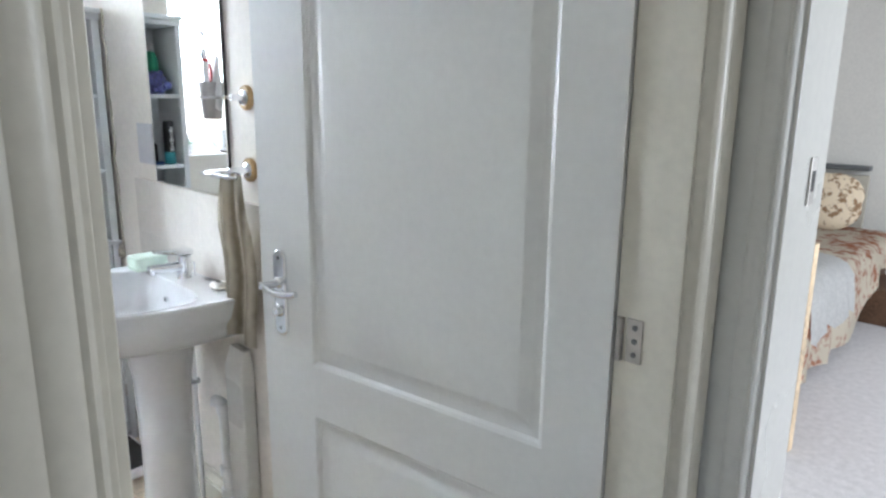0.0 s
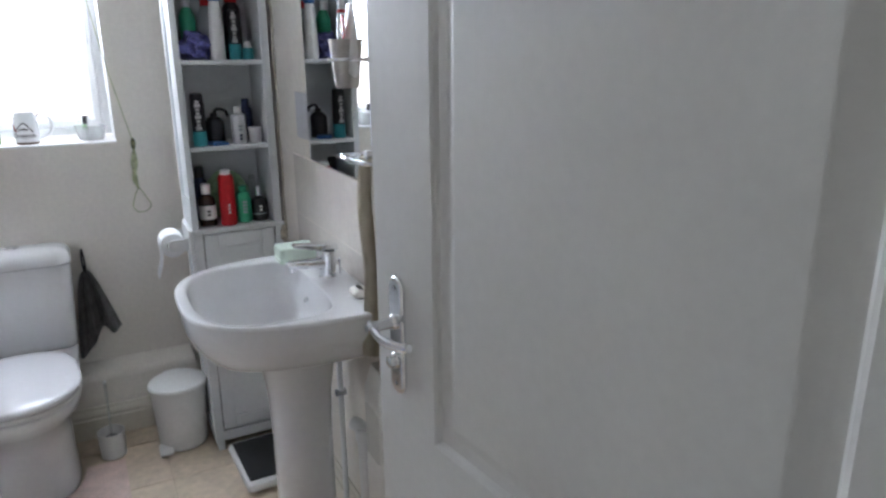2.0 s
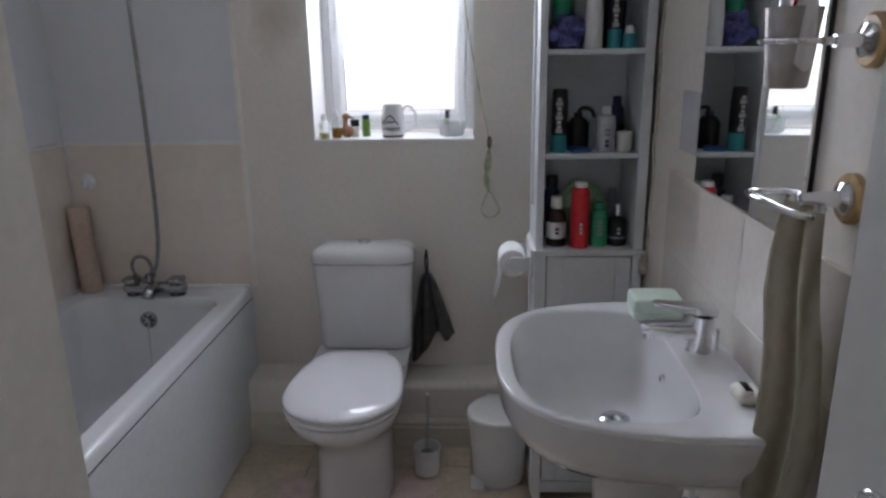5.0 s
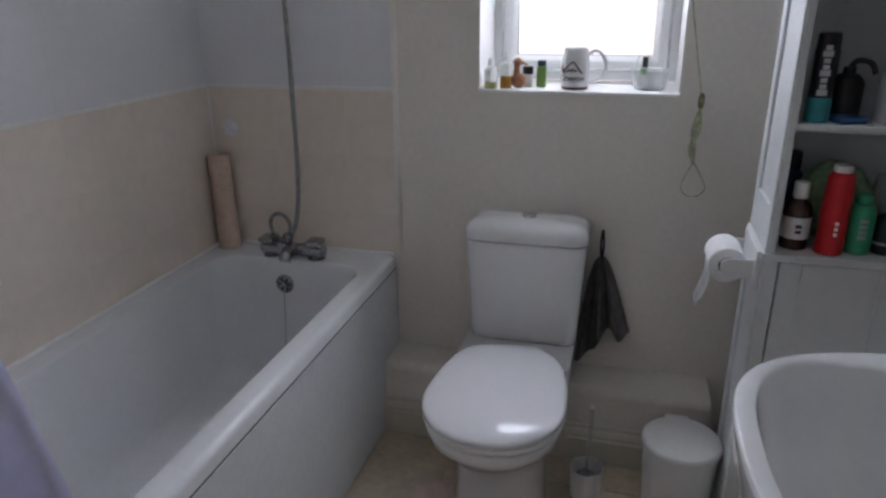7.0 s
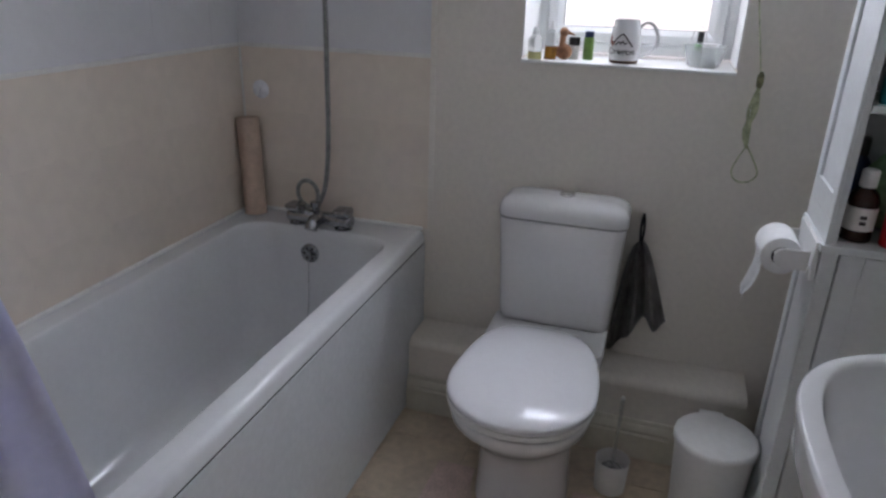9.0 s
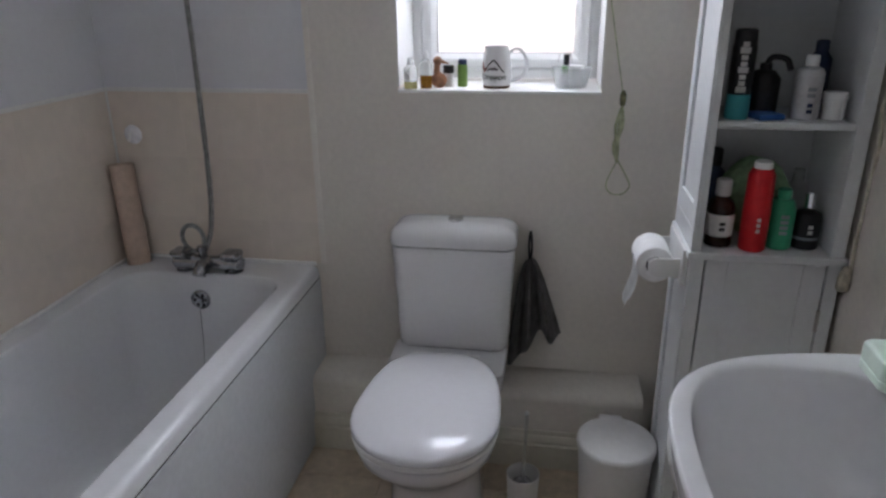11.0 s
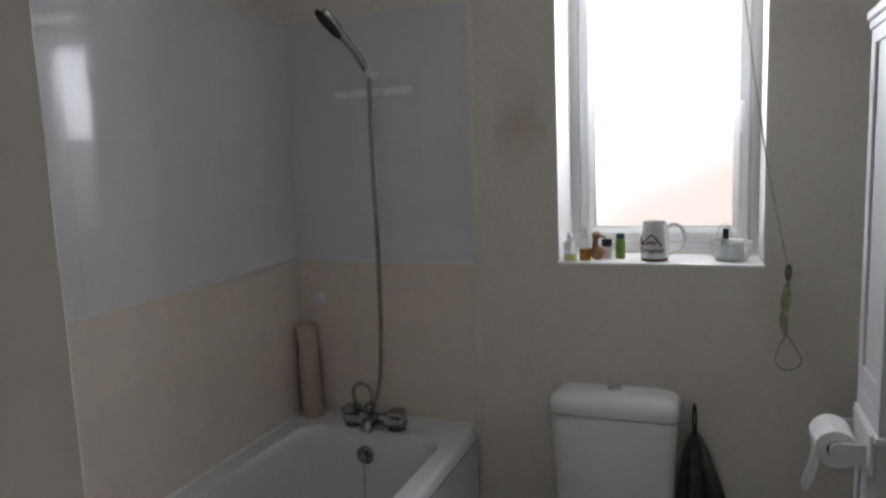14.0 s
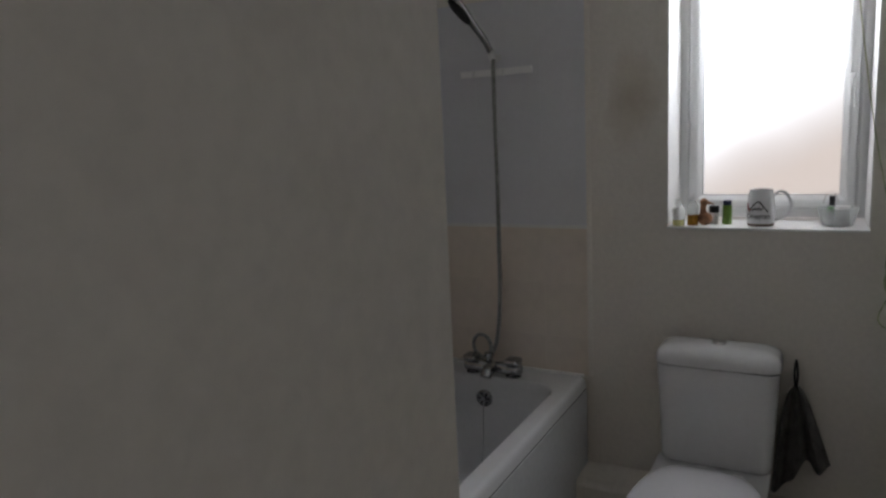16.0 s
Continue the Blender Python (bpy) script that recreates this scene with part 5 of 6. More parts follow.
bars(b, XF + 0.012, 0.908, S3 + 0.045, 0.0283, 3, LABEL, 0.3)
b = bottle("green_gel_bottle", (XF - 0.01, 0.966, S3), [("body", MINT, [(0.025, 0), (0.0275, 0.004), (0.0275, 0.085), (0.022, 0.105), (0.016, 0.11)], ""), ("cap", MINT, [(0.0135, 0.11), (0.0145, 0.111), (0.0145, 0.128), (0.011, 0.131)], "")], "green plastic gel bottle")
bars(b, XF - 0.01, 0.966, S3 + 0.035, 0.0278, 4, LABEL_GREY, 0.7)
b = bottle("aftershave_bottle", (XF - 0.018, 1.022, S3), [("body", BLACKP, [(0.0265, 0), (0.0285, 0.003), (0.0285, 0.066), (0.025, 0.078), (0.014, 0.084), (0.009, 0.088)], ""), ("cap", CHROME, [(0.0095, 0.088), (0.0108, 0.089), (0.0108, 0.121), (0.0085, 0.123)], "silver cap"), ("label", LABEL_GREY, [(0.0287, 0.022), (0.0288, 0.023), (0.0288, 0.027), (0.0287, 0.028)], "grey label")], "dark aftershave bottle with silver cap")
bars(b, XF - 0.018, 1.022, S3 + 0.036, 0.0287, 2, LABEL, 0.4)
bm = B()
bmesh.ops.create_icosphere(bm, subdivisions=3, radius=1)
for v in bm.verts:
    n_ = noise.noise(v.co * 2.5) * 0.16
    v.co = Vector((CX0 + 0.075, 0.925, S3 + 0.088)) + Vector((v.co.x * 0.05, v.co.y * 0.078, v.co.z * 0.087)) * (1 + n_)
solid("bath_sponge", bm, PALE_GREEN, "pale green round bath sponge at the back of the shelf", "sponge", sharp=80)
bottle("clear_bottle", (CX0 + 0.06, 1.022, S3), [("body", CLEAR, [(0.024, 0), (0.026, 0.003), (0.026, 0.1), (0.012, 0.125), (0.011, 0.15)], "")], "clear plastic bottle at the back of the shelf")


def foam_can(at, r, h):
    th = bottle("shaving_can", at, [("body", BLACKP, [(r, 0.05), (r, h * 0.8), (r * 0.92, h * 0.84)], ""), ("base_band", TEAL, [(r - 0.001, 0), (r + 0.0002, 0.002), (r + 0.0002, 0.05)], "teal base band"), ("cap", BLACKP, [(r * 0.92, h * 0.84), (r * 0.95, h * 0.85), (r * 0.9, h * 0.98), (r * 0.7, h)], "black cap")], "black shaving gel can with teal base and white print", "spray can")
    for k in range(8):
        bm = B()
        z = at[2] + 0.055 + k * 0.0125
        dz = 0.0095 if k % 3 else 0.0115
        wd = 15 if k % 3 else 24
        loft(bm, [[(at[0] + (r + 0.0004) * math.cos(a), at[1] + (r + 0.0004) * math.sin(a), zz) for a in [radians(-wd - 8 + 2 * wd * j / 5) for j in range(6)]] for zz in (z, z + dz)], False, False, closed=False)
        bmesh.ops.solidify(bm, geom=bm.faces[:], thickness=0.0006)
        part("printed_letter_block", bm, LABEL, th, "white print")
    return th


foam_can((XF + 0.006, 0.84, S2), 0.023, 0.176)
pump = thing("black_pump_bottle", (XF - 0.05, 0.9, S2), "black pump bottle with a curved nozzle", "bottle")
part("body", lathe(B(), (XF - 0.05, 0.9, S2), [(0.03, 0), (0.032, 0.004), (0.032, 0.075), (0.02, 0.09), (0.012, 0.092), (0.012, 0.105)], 22), BLACKP, pump, sharp=45)
part("nozzle", tube(B(), curve([(XF - 0.05, 0.9, S2 + 0.1), (XF - 0.047, 0.91, S2 + 0.117), (XF - 0.04, 0.935, S2 + 0.113), (XF - 0.036, 0.945, S2 + 0.092)], 5), 0.006, 10), BLACKP, pump, "black nozzle")
bm = B()
box(bm, (XF - 0.03, 0.868, S2), (XF + 0.03, 0.925, S2 + 0.012), 0.004)
bm.transform(Matrix.Translation((XF, 0.9, S2)) @ Matrix.Rotation(radians(18), 4, "Z") @ Matrix.Translation((-XF, -0.9, -S2)))
solid("blue_packet", bm, BLUEP, "flat blue plastic packet lying on the shelf", "packet", sharp=50)
b = bottle("spray_bottle", (XF - 0.005, 0.973, S2), [("body", SPRAY_GREY, [(0.025, 0), (0.0265, 0.003), (0.0265, 0.088), (0.0235, 0.098), (0.012, 0.104)], ""), ("nozzle", WHITE_PLASTIC, [(0.0115, 0.104), (0.0125, 0.105), (0.0125, 0.122), (0.011, 0.125)], "white spray nozzle")], "silver-grey spray can with a white cap and printed label")
bars(b, XF - 0.005, 0.973, S2 + 0.014, 0.0267, 2, NAVY, 0.45)
bars(b, XF - 0.005, 0.973, S2 + 0.045, 0.0267, 2, LABEL_GREY, 0.7)
bottle("white_tub", (XF - 0.004, 1.026, S2), [("body", WHITE_PLASTIC, [(0.02, 0), (0.0215, 0.003), (0.0215, 0.04)], ""), ("cap", WHITE_PLASTIC, [(0.0225, 0.04), (0.023, 0.041), (0.023, 0.053), (0.021, 0.055)], "")], "small white plastic tub", "tub")
bottle("navy_bottle", (CX0 + 0.07, 1.02, S2), [("body", NAVY, [(0.02, 0), (0.023, 0.004), (0.022, 0.11), (0.012, 0.125)], ""), ("cap", NAVY, [(0.013, 0.125), (0.013, 0.145), (0.009, 0.148)], "")], "slim navy bottle at the back of the shelf")

# upper open shelf
bm = B()
bmesh.ops.create_icosphere(bm, subdivisions=4, radius=1)
for v in bm.verts:
    q = v.co.copy()
    n_ = noise.noise(q * 1.7 + Vector((3, 1, 0))) * 0.5 + abs(noise.noise(q * 3.4)) * 0.3
    v.co = Vector((XF - 0.045, 0.862, S1 + 0.04)) + Vector((q.x * 0.055, q.y * 0.05, q.z * 0.045)) * (1 + n_)
    v.co.z = max(v.co.z, S1 + 0.0005)
solid("purple_bag", bm, PURPLE, "crumpled purple-blue plastic bag on the upper shelf", "bag", sharp=25)
b = bottle("tall_spray", (XF + 0.002, 0.926, S1), [("body", WHITE_PLASTIC, [(0.022, 0), (0.0245, 0.004), (0.023, 0.09), (0.0175, 0.17), (0.015, 0.185)], ""), ("trigger_head", BLUEP, [(0.015, 0.185), (0.02, 0.19), (0.022, 0.225), (0.016, 0.24)], "blue trigger head")], "tall white spray bottle with a blue head")
bottle("green_bottle", (CX0 + 0.09, 0.85, S1), [("body", MINT, [(0.026, 0), (0.028, 0.004), (0.027, 0.14), (0.014, 0.17)], ""), ("cap", WHITE_PLASTIC, [(0.014, 0.17), (0.014, 0.2)], "")], "green bottle behind the purple bag")
bottle("clear_red_cap_bottle", (CX0 + 0.085, 0.912, S1), [("body", CLEAR, [(0.027, 0), (0.029, 0.004), (0.028, 0.14), (0.014, 0.175)], ""), ("cap", RED, [(0.0145, 0.175), (0.016, 0.176), (0.016, 0.2), (0.012, 0.203)], "red cap")], "clear bottle with a red cap")
foam_can((XF - 0.006, 0.985, S1), 0.0205, 0.16)
bottle("teal_tub", (XF + 0.016, 1.021, S1), [("body", TEAL, [(0.017, 0), (0.0185, 0.003), (0.0185, 0.038)], ""), ("cap", WHITE_PLASTIC, [(0.012, 0.038), (0.013, 0.039), (0.009, 0.056), (0.004, 0.06)], "white nozzle cap")], "small teal pot with a white nozzle", "pot")
bottle("dark_red_bottle", (CX0 + 0.07, 1.0, S1), [("body", BLACKP, [(0.028, 0), (0.03, 0.004), (0.03, 0.17), (0.018, 0.19)], ""), ("cap", RED, [(0.019, 0.19), (0.021, 0.191), (0.021, 0.225), (0.015, 0.229)], "dark red cap")], "tall dark bottle with a red cap")
bottle("black_box_can", (CX0 + 0.06, 0.93, ZT + 0.02), [("body", BLACKP, [(0.03, 0), (0.031, 0.003), (0.031, 0.05)], "")], "small black tin on top of the cabinet", "tin")

# ---------------------------------------------------------------- window sill things
SZ = WZ0 + 0.004


def clear_bottle(name, at, r, h, fill, fmat, label, top=None):
    th = thing(name, at, label, "bottle", "small bottles on the window sill")
    part("contents", lathe(B(), at, [(r - 0.002, 0.001), (r - 0.002, fill)], 18), fmat, th)
    part("body", lathe(B(), at, [(r - 0.0012, fill + 0.0005), (r - 0.0008, h * 0.62), (r * 0.55, h * 0.74), (r * 0.4, h * 0.78)], 18), CLEAR, th, sharp=50)
    part("stopper", lathe(B(), at, [(r * 0.42, h * 0.78), (r * 0.5, h * 0.8), (r * 0.42, h * 0.92), (r * 0.25, h)], 16), top or CLEAR, th, sharp=50)
    return th


clear_bottle("scent_bottle", (XW - 0.024, 0.064, SZ), 0.021, 0.086, 0.02, PALE_OIL, "small clear bottle of pale yellow scent")
clear_bottle("oil_bottle", (XW - 0.04, 0.106, SZ), 0.019, 0.104, 0.036, AMBER, "clear bottle of amber oil with a frilled white top", PAPER_WHITE)
duck = B()
bmesh.ops.create_uvsphere(duck, u_segments=16, v_segments=10, radius=1, matrix=Matrix.Translation((XW - 0.05, 0.142, SZ + 0.022)) @ Matrix.Diagonal((0.017, 0.024, 0.022, 1)))
bmesh.ops.create_uvsphere(duck, u_segments=14, v_segments=8, radius=0.0135, matrix=Matrix.Translation((XW - 0.05, 0.139, SZ + 0.075)))
tube(duck, curve([(XW - 0.05, 0.138, SZ + 0.03), (XW - 0.05, 0.136, SZ + 0.05), (XW - 0.05, 0.138, SZ + 0.075)], 4), [0.014, 0.0125, 0.011, 0.01, 0.009, 0.009, 0.009, 0.009, 0.009], 12)
tube(duck, [(XW - 0.05, 0.148, SZ + 0.075), (XW - 0.05, 0.17, SZ + 0.068)], [0.006, 0.0015], 8)
solid("wooden_bird", duck, CORK, "small brown carved wooden bird ornament", "ornament", sharp=60)
bottle("black_cap_vial", (XW - 0.085, 0.165, SZ), [("body", LABEL, [(0.0135, 0), (0.0145, 0.002), (0.0145, 0.038)], ""), ("cap", BLACKP, [(0.015, 0.038), (0.016, 0.039), (0.016, 0.06), (0.013, 0.062)], "black cap")], "short white bottle with a black cap")
bottle("green_vial", (XW - 0.09, 0.205, SZ), [("body", LIME, [(0.013, 0), (0.0145, 0.002), (0.0145, 0.058), (0.0125, 0.062)], ""), ("cap", NAVY, [(0.0125, 0.062), (0.013, 0.063), (0.013, 0.076), (0.01, 0.078)], "dark cap")], "green bottle with a dark cap")
MGX, MGY = XW - 0.07, 0.306
mug = thing("mug", (MGX, MGY, SZ), "white tapered mug printed with a mountain outline", "mug")
mugprof = [(0.036, 0), (0.0375, 0.003), (0.039, 0.012), (0.041, 0.03), (0.0415, 0.045), (0.0405, 0.065), (0.0375, 0.09), (0.0352, 0.106), (0.035, 0.113), (0.0345, 0.115), (0.0325, 0.115), (0.0335, 0.1), (0.038, 0.06), (0.037, 0.008)]
part("cup", lathe(B(), (MGX, MGY, SZ), mugprof, 36), CERAMIC, mug, sharp=60)
part("base_ring", lathe(B(), (MGX, MGY, SZ - 0.0002), [(0.0365, 0), (0.0384, 0.0035), (0.0394, 0.008)], 36), BROWN_WOOD, mug, "dark unglazed foot")
part("handle", tube(B(), curve([(MGX, MGY + 0.035, SZ + 0.096), (MGX, MGY + 0.052, SZ + 0.108), (MGX, MGY + 0.072, SZ + 0.1), (MGX, MGY + 0.086, SZ + 0.068), (MGX, MGY + 0.074, SZ + 0.034), (MGX, MGY + 0.039, SZ + 0.018)], 7), 0.005, 12), CERAMIC, mug)


def on_mug(u, z, lift=0.0006):
    """A point on the mug's side: u along the girth from the middle of the print."""
    r = lift + next(p[0] + (q[0] - p[0]) * (z - p[1]) / (q[1] - p[1]) for p, q in zip(mugprof, mugprof[1:]) if p[1] <= z <= q[1])
    a = u / 0.039 - 0.2
    return (MGX + r * math.cos(a), MGY + r * math.sin(a), SZ + z)


for line, m in (([(-0.036, 0.072), (-0.031, 0.062), (-0.024, 0.05), (-0.018, 0.056)], INK_RED), ([(-0.034, 0.06), (-0.029, 0.052), (-0.023, 0.046)], INK_RED),
                ([(-0.026, 0.05), (-0.016, 0.061), (-0.004, 0.075), (0.004, 0.079), (0.013, 0.069), (0.021, 0.057), (0.03, 0.046)], INK),
                ([(-0.015, 0.049), (-0.006, 0.058), (-0.001, 0.052), (0.004, 0.06), (0.009, 0.052), (0.015, 0.057)], INK)):
    dense = [(a[0] + (b[0] - a[0]) * k / 5, a[1] + (b[1] - a[1]) * k / 5) for a, b in zip(line, line[1:]) for k in range(6)]
    part("printed_line", tube(B(), [on_mug(u, z) for u, z in dense], 0.0021, 6), m, mug, "printed mountain outline")
fc = bpy.data.curves.new("lettering", "FONT")
fc.body, fc.size, fc.align_x = "Oregon", 0.024, "CENTER"
fc.offset = 0.0004
tmp = new("lettering", fc)
tm = bpy.data.meshes.new_from_object(tmp.evaluated_get(bpy.context.evaluated_depsgraph_get()))
bm = B()
bm.from_mesh(tm)
bpy.data.objects.remove(tmp)
for v in bm.verts:
    v.co = Vector(on_mug(v.co.x, 0.025 + v.co.y, 0.0006))
part("lettering", bm, INK, mug, "dark printed lettering")
dish = thing("glass_dish", (XW - 0.095, 0.522, SZ), "clear glass dish holding small bottles", "dish")
DXX, DYY = XW - 0.095, 0.518
part("bowl", lathe(B(), (DXX, DYY, SZ), [(0.038, 0), (0.043, 0.003), (0.056, 0.05), (0.0575, 0.055), (0.0555, 0.055), (0.041, 0.006)], 32), PALE_GLASS, dish)
bottle("white_jar", (DXX + 0.01, DYY + 0.012, SZ + 0.0062), [("body", WHITE_PLASTIC, [(0.018, 0), (0.02, 0.002), (0.02, 0.04), (0.021, 0.041), (0.021, 0.055)], "")], "white plastic jar in the glass dish", "jar")
b = bottle("nail_varnish", (DXX - 0.012, DYY - 0.016, SZ + 0.0062), [("body", CLEAR, [(0.011, 0), (0.012, 0.002), (0.012, 0.055)], ""), ("cap", BLACKP, [(0.0075, 0.055), (0.0085, 0.056), (0.0085, 0.083), (0.007, 0.084)], "black cap")], "small clear bottle with a tall black cap in the dish")
part("wire_loop", tube(B(), [(DXX, DYY - 0.02 + 0.02 * math.cos(a), SZ + 0.06 + 0.045 * math.sin(a)) for a in [radians(10 + 16 * k) for k in range(11)]], 0.001, 6), SATIN_STEEL, dish, "thin wire loop")
bottle("green_lid_vial", (DXX + 0.006, DYY - 0.02, SZ + 0.0062), [("body", CLEAR, [(0.01, 0), (0.011, 0.002), (0.011, 0.034)], ""), ("cap", PALE_GREEN, [(0.009, 0.034), (0.009, 0.05), (0.007, 0.052)], "pale green cap")], "small vial with a pale green cap in the dish")

# ---------------------------------------------------------------- pull cord beside the window
cordt = thing("blind_cord", (XW + 0.05, 0.65, 0.86), "yellowed blind cord with a knot and hanging loop", "cord")
CXX = XW + 0.055
part("cord", tube(B(), curve([(CXX, 0.505, 2.05), (CXX, 0.533, 1.84), (CXX, 0.565, 1.6), (CXX, 0.594, 1.41), (CXX, 0.625, 1.25), (CXX, 0.65, 1.13)], 8), 0.0019, 6), CORD, cordt)
part("knot", lathe(B(), (CXX, 0.652, 1.09), [(0.003, 0), (0.0075, 0.008), (0.009, 0.02), (0.0085, 0.034), (0.004, 0.044)], 12), mat("brass_green_toggle", (0.2, 0.19, 0.1), 0.6, var=0.2, scale=60), cordt, "dull toggle")
for d1, d2 in ((-0.008, 0.004), (0.006, -0.005), (0.0, 0.008), (0.011, 0.002)):
    part("strand", tube(B(), curve([(CXX, 0.652, 1.095), (CXX + d2, 0.646 + d1, 1.04), (CXX, 0.641 + d2, 0.985), (CXX, 0.65, 0.94)], 6), 0.004, 6), CORD, cordt)
part("loop", tube(B(), curve([(CXX, 0.65, 0.945), (CXX, 0.634, 0.91), (CXX, 0.625, 0.875), (CXX, 0.64, 0.852), (CXX, 0.67, 0.852), (CXX, 0.688, 0.875), (CXX, 0.672, 0.912), (CXX, 0.652, 0.945)], 6), 0.0022, 6), CORD, cordt)

# ---------------------------------------------------------------- grey cloth on a hook beside the cistern
cl = thing("cleaning_cloth", (-3.1, 0.44, 0.33), "dark grey microfibre cloth hanging from a black hook", "cloth")
bm = B()
rows = []
for i in range(20):
    f = i / 19
    z = 0.643 - 0.285 * f
    w = 0.008 + 0.072 * f ** 0.62
    yc = 0.424 + 0.022 * f
    row = []
    for k in range(41):
        s = k / 40
        y = yc + (s - 0.5) * 2 * w
        x = -3.155 + 0.05 * f * 0.4 + (0.006 + 0.022 * f) * math.sin(s * 2 * math.pi * 2.6 + 0.4 + f) + 0.006 * math.sin(s * 17)
        zz = z - 0.05 * f * f * math.sin(s * math.pi * 1.0 + 1.9) - 0.02 * f * math.sin(s * 9)
        row.append((x, y, zz))
    rows.append(row)
loft(bm, rows, False, False, closed=False)
bmesh.ops.solidify(bm, geom=bm.faces[:], thickness=0.004)
part("fabric", bm, GREY_TOWEL, cl, sharp=80)
part("hanging_loop", tube(B(), curve([(-3.155, 0.424, 0.63), (-3.163, 0.419, 0.68), (-3.175, 0.423, 0.716), (-3.165, 0.428, 0.68), (-3.157, 0.426, 0.63)], 5), 0.0035, 8), BLACKP, cl, "black hanging loop")
hook2 = thing("wall_hook", (XW, 0.423, 0.7), "small black wall hook", "hook")
part("hook", tube(B(), curve([(XW + 0.001, 0.423, 0.703), (XW + 0.014, 0.423, 0.7), (XW + 0.027, 0.423, 0.71), (XW + 0.029, 0.423, 0.722)], 5), 0.004, 8), BLACKP, hook2)

# ---------------------------------------------------------------- bin, brush, scales
binn = thing("pedal_bin", (-2.85, 0.68, 0), "white plastic pedal bin with a domed lid", "bin")
part("bucket", lathe(B(), (-2.85, 0.68, 0), [(0.083, 0), (0.086, 0.004), (0.088, 0.02), (0.099, 0.225), (0.1, 0.232)], 44), WHITE_PLASTIC, binn, sharp=50)
part("lid", lathe(B(), (-2.85, 0.68, 0), [(0.1, 0.232), (0.1045, 0.234), (0.1055, 0.243), (0.104, 0.251), (0.098, 0.2565), (0.06, 0.2625), (0.01, 0.265)], 44), WHITE_PLASTIC, binn, sharp=50)
part("lid_hinge", box(B(), (-2.968, 0.64, 0.222), (-2.945, 0.704, 0.252), 0.004), WHITE_PLASTIC, binn)
bm = B()
loft(bm, [[(x, y, z) for x, z in ((-2.82, 0.006), (-2.752, 0.004), (-2.749, 0.012), (-2.775, 0.024), (-2.82, 0.024))] for y in (0.585, 0.632)])
bmesh.ops.bevel(bm, geom=bm.edges[:], offset=0.003, segments=2, affect="EDGES")
part("pedal", bm, WHITE_PLASTIC, binn)
tb2 = thing("toilet_brush", (-2.868, 0.434, 0), "clear-handled toilet brush in a white pot", "toilet brush")
part("pot", lathe(B(), (-2.868, 0.434, 0), [(0.04, 0), (0.043, 0.003), (0.045, 0.06), (0.047, 0.098), (0.0475, 0.1), (0.0445, 0.1), (0.0425, 0.06), (0.038, 0.006)], 32), WHITE_PLASTIC, tb2)
part("bristles", lathe(B(), (-2.868, 0.434, 0.012), [(0.018, 0), (0.032, 0.012), (0.033, 0.05), (0.02, 0.066)], 20), mat("grey_bristles", (0.35, 0.35, 0.36), 0.9, var=0.3, scale=200, bump=1, bscale=700), tb2)
part("handle", tube(B(), [(-2.868, 0.434, 0.075), (-2.88, 0.437, 0.2), (-2.885, 0.438, 0.285)], [0.005, 0.0042, 0.006], 10), CLEAR, tb2, "clear plastic handle")
part("finial", lathe(B(), (-2.885, 0.438, 0.283), [(0.0045, 0), (0.0065, 0.005), (0.004, 0.011)], 12), WHITE_PLASTIC, tb2)

scales = thing("bathroom_scales", pose(-2.525, 0.935, 0, rz=2), "white bathroom scales with a black ribbed rubber top", "bathroom scales")
bm = B()
loft(bm, [rrect(0, 0, 0.155 - a, 0.118 - a, 0.018, z) for a, z in ((0.01, 0.008), (0.002, 0.012), (0, 0.02), (0.001, 0.033), (0.004, 0.038), (0.01, 0.0395))])
part("case", bm, WHITE_PLASTIC, scales, world=False)
part("rubber_top", box(B(), (-0.14, -0.104, 0.0395), (0.128, 0.104, 0.0425), 0.001), RUBBER_BLACK, scales, "black ribbed rubber top", world=False)
for k in range(22):
    part("rib", box(B(), (-0.136, -0.1 + k * 0.0092, 0.0425), (0.124, -0.0955 + k * 0.0092, 0.0438), 0.0), RUBBER_BLACK, scales, world=False)
for x, y in ((-0.12, -0.09), (0.12, -0.09), (-0.12, 0.09), (0.12, 0.09)):
    part("foot", lathe(B(), (x, y, 0), [(0.013, 0), (0.014, 0.008)], 12), BLACKP, scales, world=False)

# ---------------------------------------------------------------- bedroom glimpse
bed = thing("bed", (-1.5, 4.6, 0), "pine bed with a patterned orange and cream bedspread", "bed")
part("footboard", box(B(), (-2.3, 2.93, 0.0), (-0.722, 2.985, 0.88), 0.006), PINE, bed, "pine footboard")
part("base", box(B(), (-2.25, 2.99, 0.12), (-0.98, 5.6, 0.34), 0.01), BROWN_WOOD, bed, "dark brown bed base")
part("mattress", box(B(), (-2.27, 3.0, 0.34), (-0.96, 5.58, 0.5), 0.05, 4), LABEL, bed)
for x, y in ((-2.2, 5.5), (-1.02, 5.5)):
    part("leg", box(B(), (x - 0.03, y - 0.03, 0), (x + 0.03, y + 0.03, 0.12), 0.004), BROWN_WOOD, bed)
part("headboard", box(B(), (-2.3, 5.62, 0.0), (-1.17, 5.66, 0.9), 0.01), mat("pale_headboard", (0.5, 0.47, 0.4), 0.7), bed)
part("head_rail", box(B(), (-2.33, 5.6, 0.93), (-1.17, 5.68, 0.965), 0.008), HEAD_GREY, bed, "dark grey top rail")
SPREAD = mat("patterned_bedspread", (0.76, 0.69, 0.57), 0.95, scale=5, fine=22, alt=(0.50, 0.19, 0.10), bump=0.5, bscale=120)
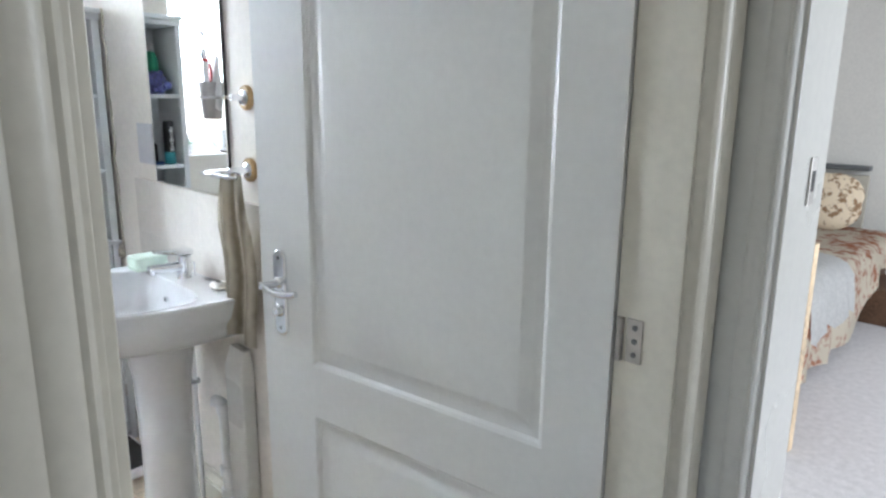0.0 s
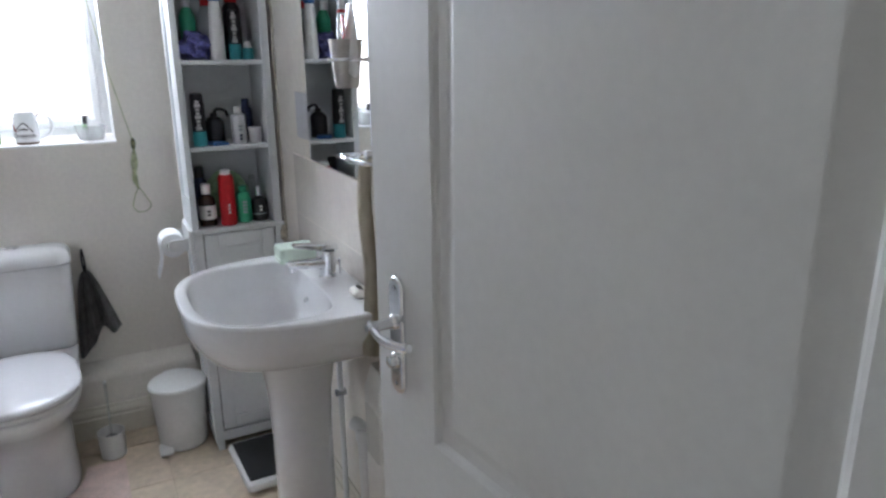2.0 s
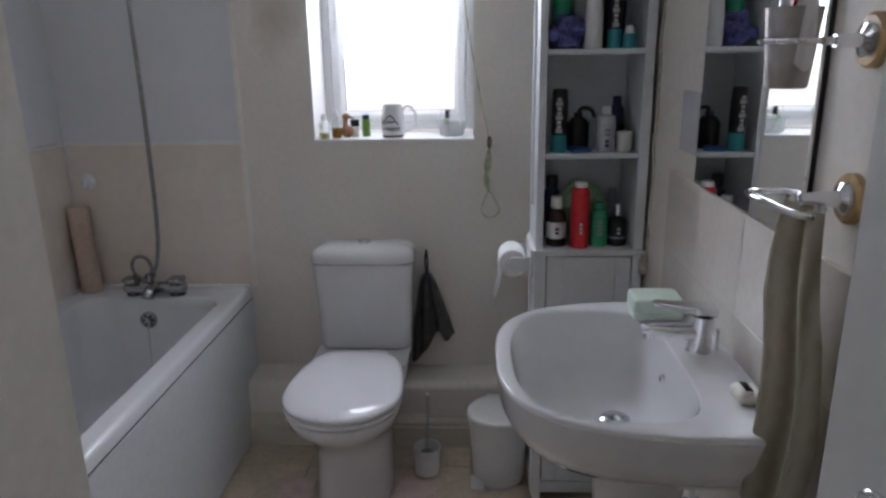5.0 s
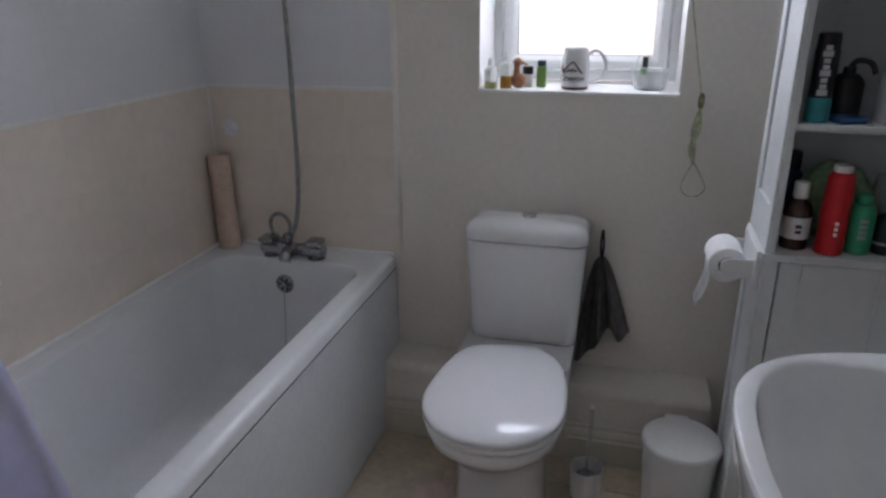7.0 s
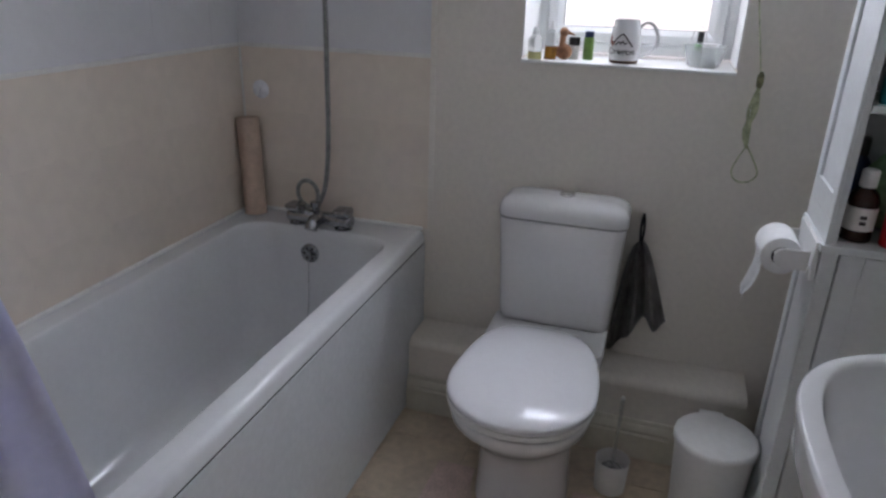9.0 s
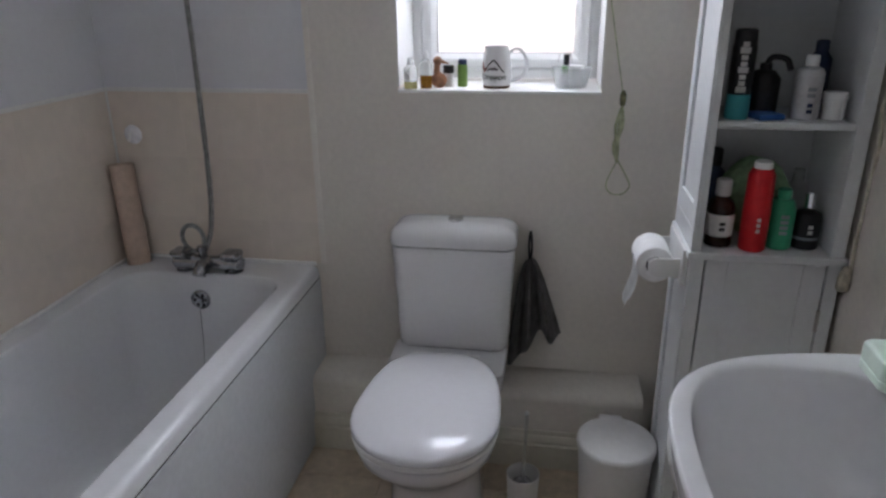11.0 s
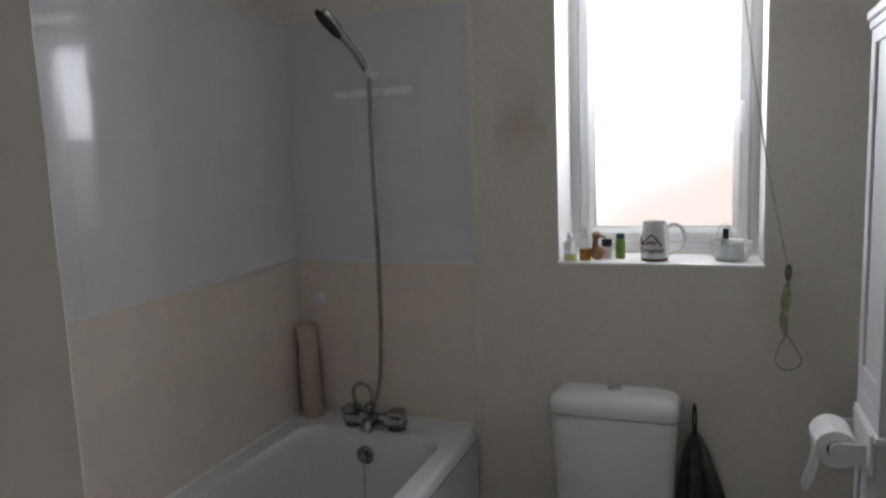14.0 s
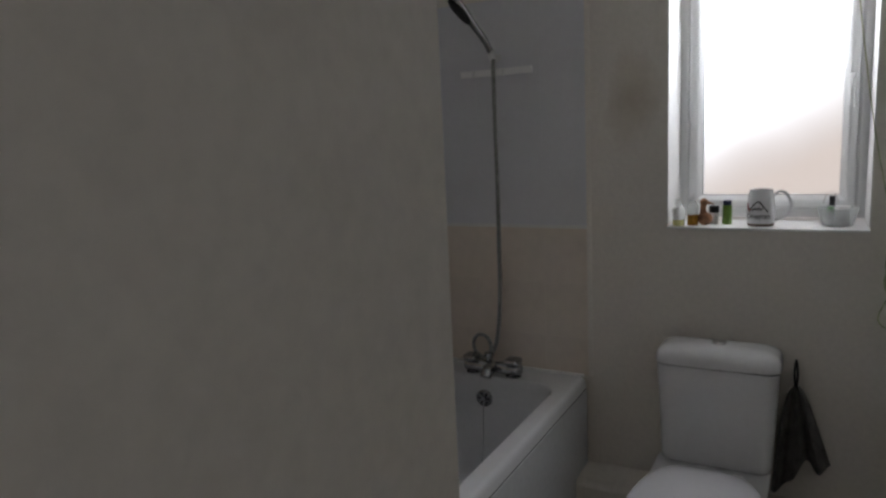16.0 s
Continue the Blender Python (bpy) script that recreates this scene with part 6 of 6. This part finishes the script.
SPREAD.node_tree.nodes["Color Ramp"].color_ramp.elements[0].position = 0.42
SPREAD.node_tree.nodes["Color Ramp"].color_ramp.elements[1].position = 0.52
bm = B()
rows = []
for i in range(23):
    y = 3.02 + 2.57 * i / 22
    wob = 0.02 * math.sin(i * 1.7) + 0.012 * math.sin(i * 4.1)
    low = 0.06 if y < 4.5 else min(0.36, 0.06 + 0.6 * (y - 4.5))
    rows.append([(x + (wob * max(0, (x + 1.1) / 0.2) if x > -1.1 else 0), y, z) for x, z in ((-2.25, 0.515), (-1.8, 0.53 + 0.01 * math.sin(i)), (-1.3, 0.53), (-1.02, 0.525), (-0.955, 0.51), (-0.925, 0.47), (-0.915, 0.38), (-0.905, max(0.28, low + 0.01)), (-0.895, low))])
loft(bm, rows, False, False, closed=False)
bmesh.ops.solidify(bm, geom=bm.faces[:], thickness=0.012)
solid("bedspread", bm, SPREAD, "orange and cream patterned bedspread hanging over the bed side", "bedspread", sharp=80)
bm = B()
bmesh.ops.create_uvsphere(bm, u_segments=24, v_segments=14, radius=1)
for v in bm.verts:
    q = v.co
    s_ = (1 + 0.25 * abs(q.x * q.y))
    v.co = Vector((q.x * 0.24 * s_, q.z * 0.09, q.y * 0.2 * s_))
bm.transform(Matrix.Translation((-1.385, 5.42, 0.72)) @ Matrix.Rotation(radians(-18), 4, "X"))
CUSH = mat("printed_cushion_cover", (0.74, 0.62, 0.46), 0.95, scale=11, fine=30, alt=(0.30, 0.18, 0.10), bump=0.5, bscale=200)
CUSH.node_tree.nodes["Color Ramp"].color_ramp.elements[0].position = 0.44
CUSH.node_tree.nodes["Color Ramp"].color_ramp.elements[1].position = 0.5
solid("cushion", bm, CUSH, "plump cream and brown patterned cushion on the bed", "cushion", sharp=80)
bm = B()
rows = []
for i in range(15):
    y = 3.6 + 0.72 * i / 14
    wob = 0.012 * math.sin(i * 1.9) + 0.008 * math.sin(i * 0.7)
    low = 0.26 - 0.03 * math.sin(i * 0.9)
    rows.append([(x + (wob if z < 0.5 else 0), y, z) for x, z in ((-1.35, 0.56), (-1.15, 0.575), (-1.0, 0.565), (-0.93, 0.54), (-0.895, 0.48), (-0.882, 0.4), (-0.874, 0.33), (-0.868, low))])
loft(bm, rows, False, False, closed=False)
bmesh.ops.solidify(bm, geom=bm.faces[:], thickness=0.012)
solid("duvet", bm, LABEL, "rumpled white cotton duvet hanging over the bedspread", "duvet", sharp=80)
solid("storage_box", box(B(), (-1.1, 5.05, 0.0), (-0.75, 5.55, 0.24), 0.01), BROWN_WOOD, "dark brown wooden box beside the bed", "box")

# ---------------------------------------------------------------- floor tiles
FT = 0.30
cut_cache = {}
x = XW
while x < XD + 0.04:
    y = YB
    while y < YM - 0.01:
        hx, hy = min(FT, XD + 0.05 - x), min(FT, YM - y)
        under_bath = y + hy < BY1 - 0.05
        if not under_bath and hx > 0.02 and hy > 0.02:
            key = (round(hx, 3), round(hy, 3))
            if key not in cut_cache:
                cut_cache[key] = finish(loft(B(), [rrect(0, 0, hx / 2 - 0.0012 - i, hy / 2 - 0.0012 - i, 0.002, d, 1) for i, d in ((0, -0.004), (0, -0.0012), (0.0012, 0.0))]), "floor_tile", FLOOR_TILE, 20)
            t = new("floor_tile", cut_cache[key])
            t.location = Vector((x + hx / 2, y + hy / 2, 0.0)) - floor.location
            t.parent = floor
        y += FT
    x += FT
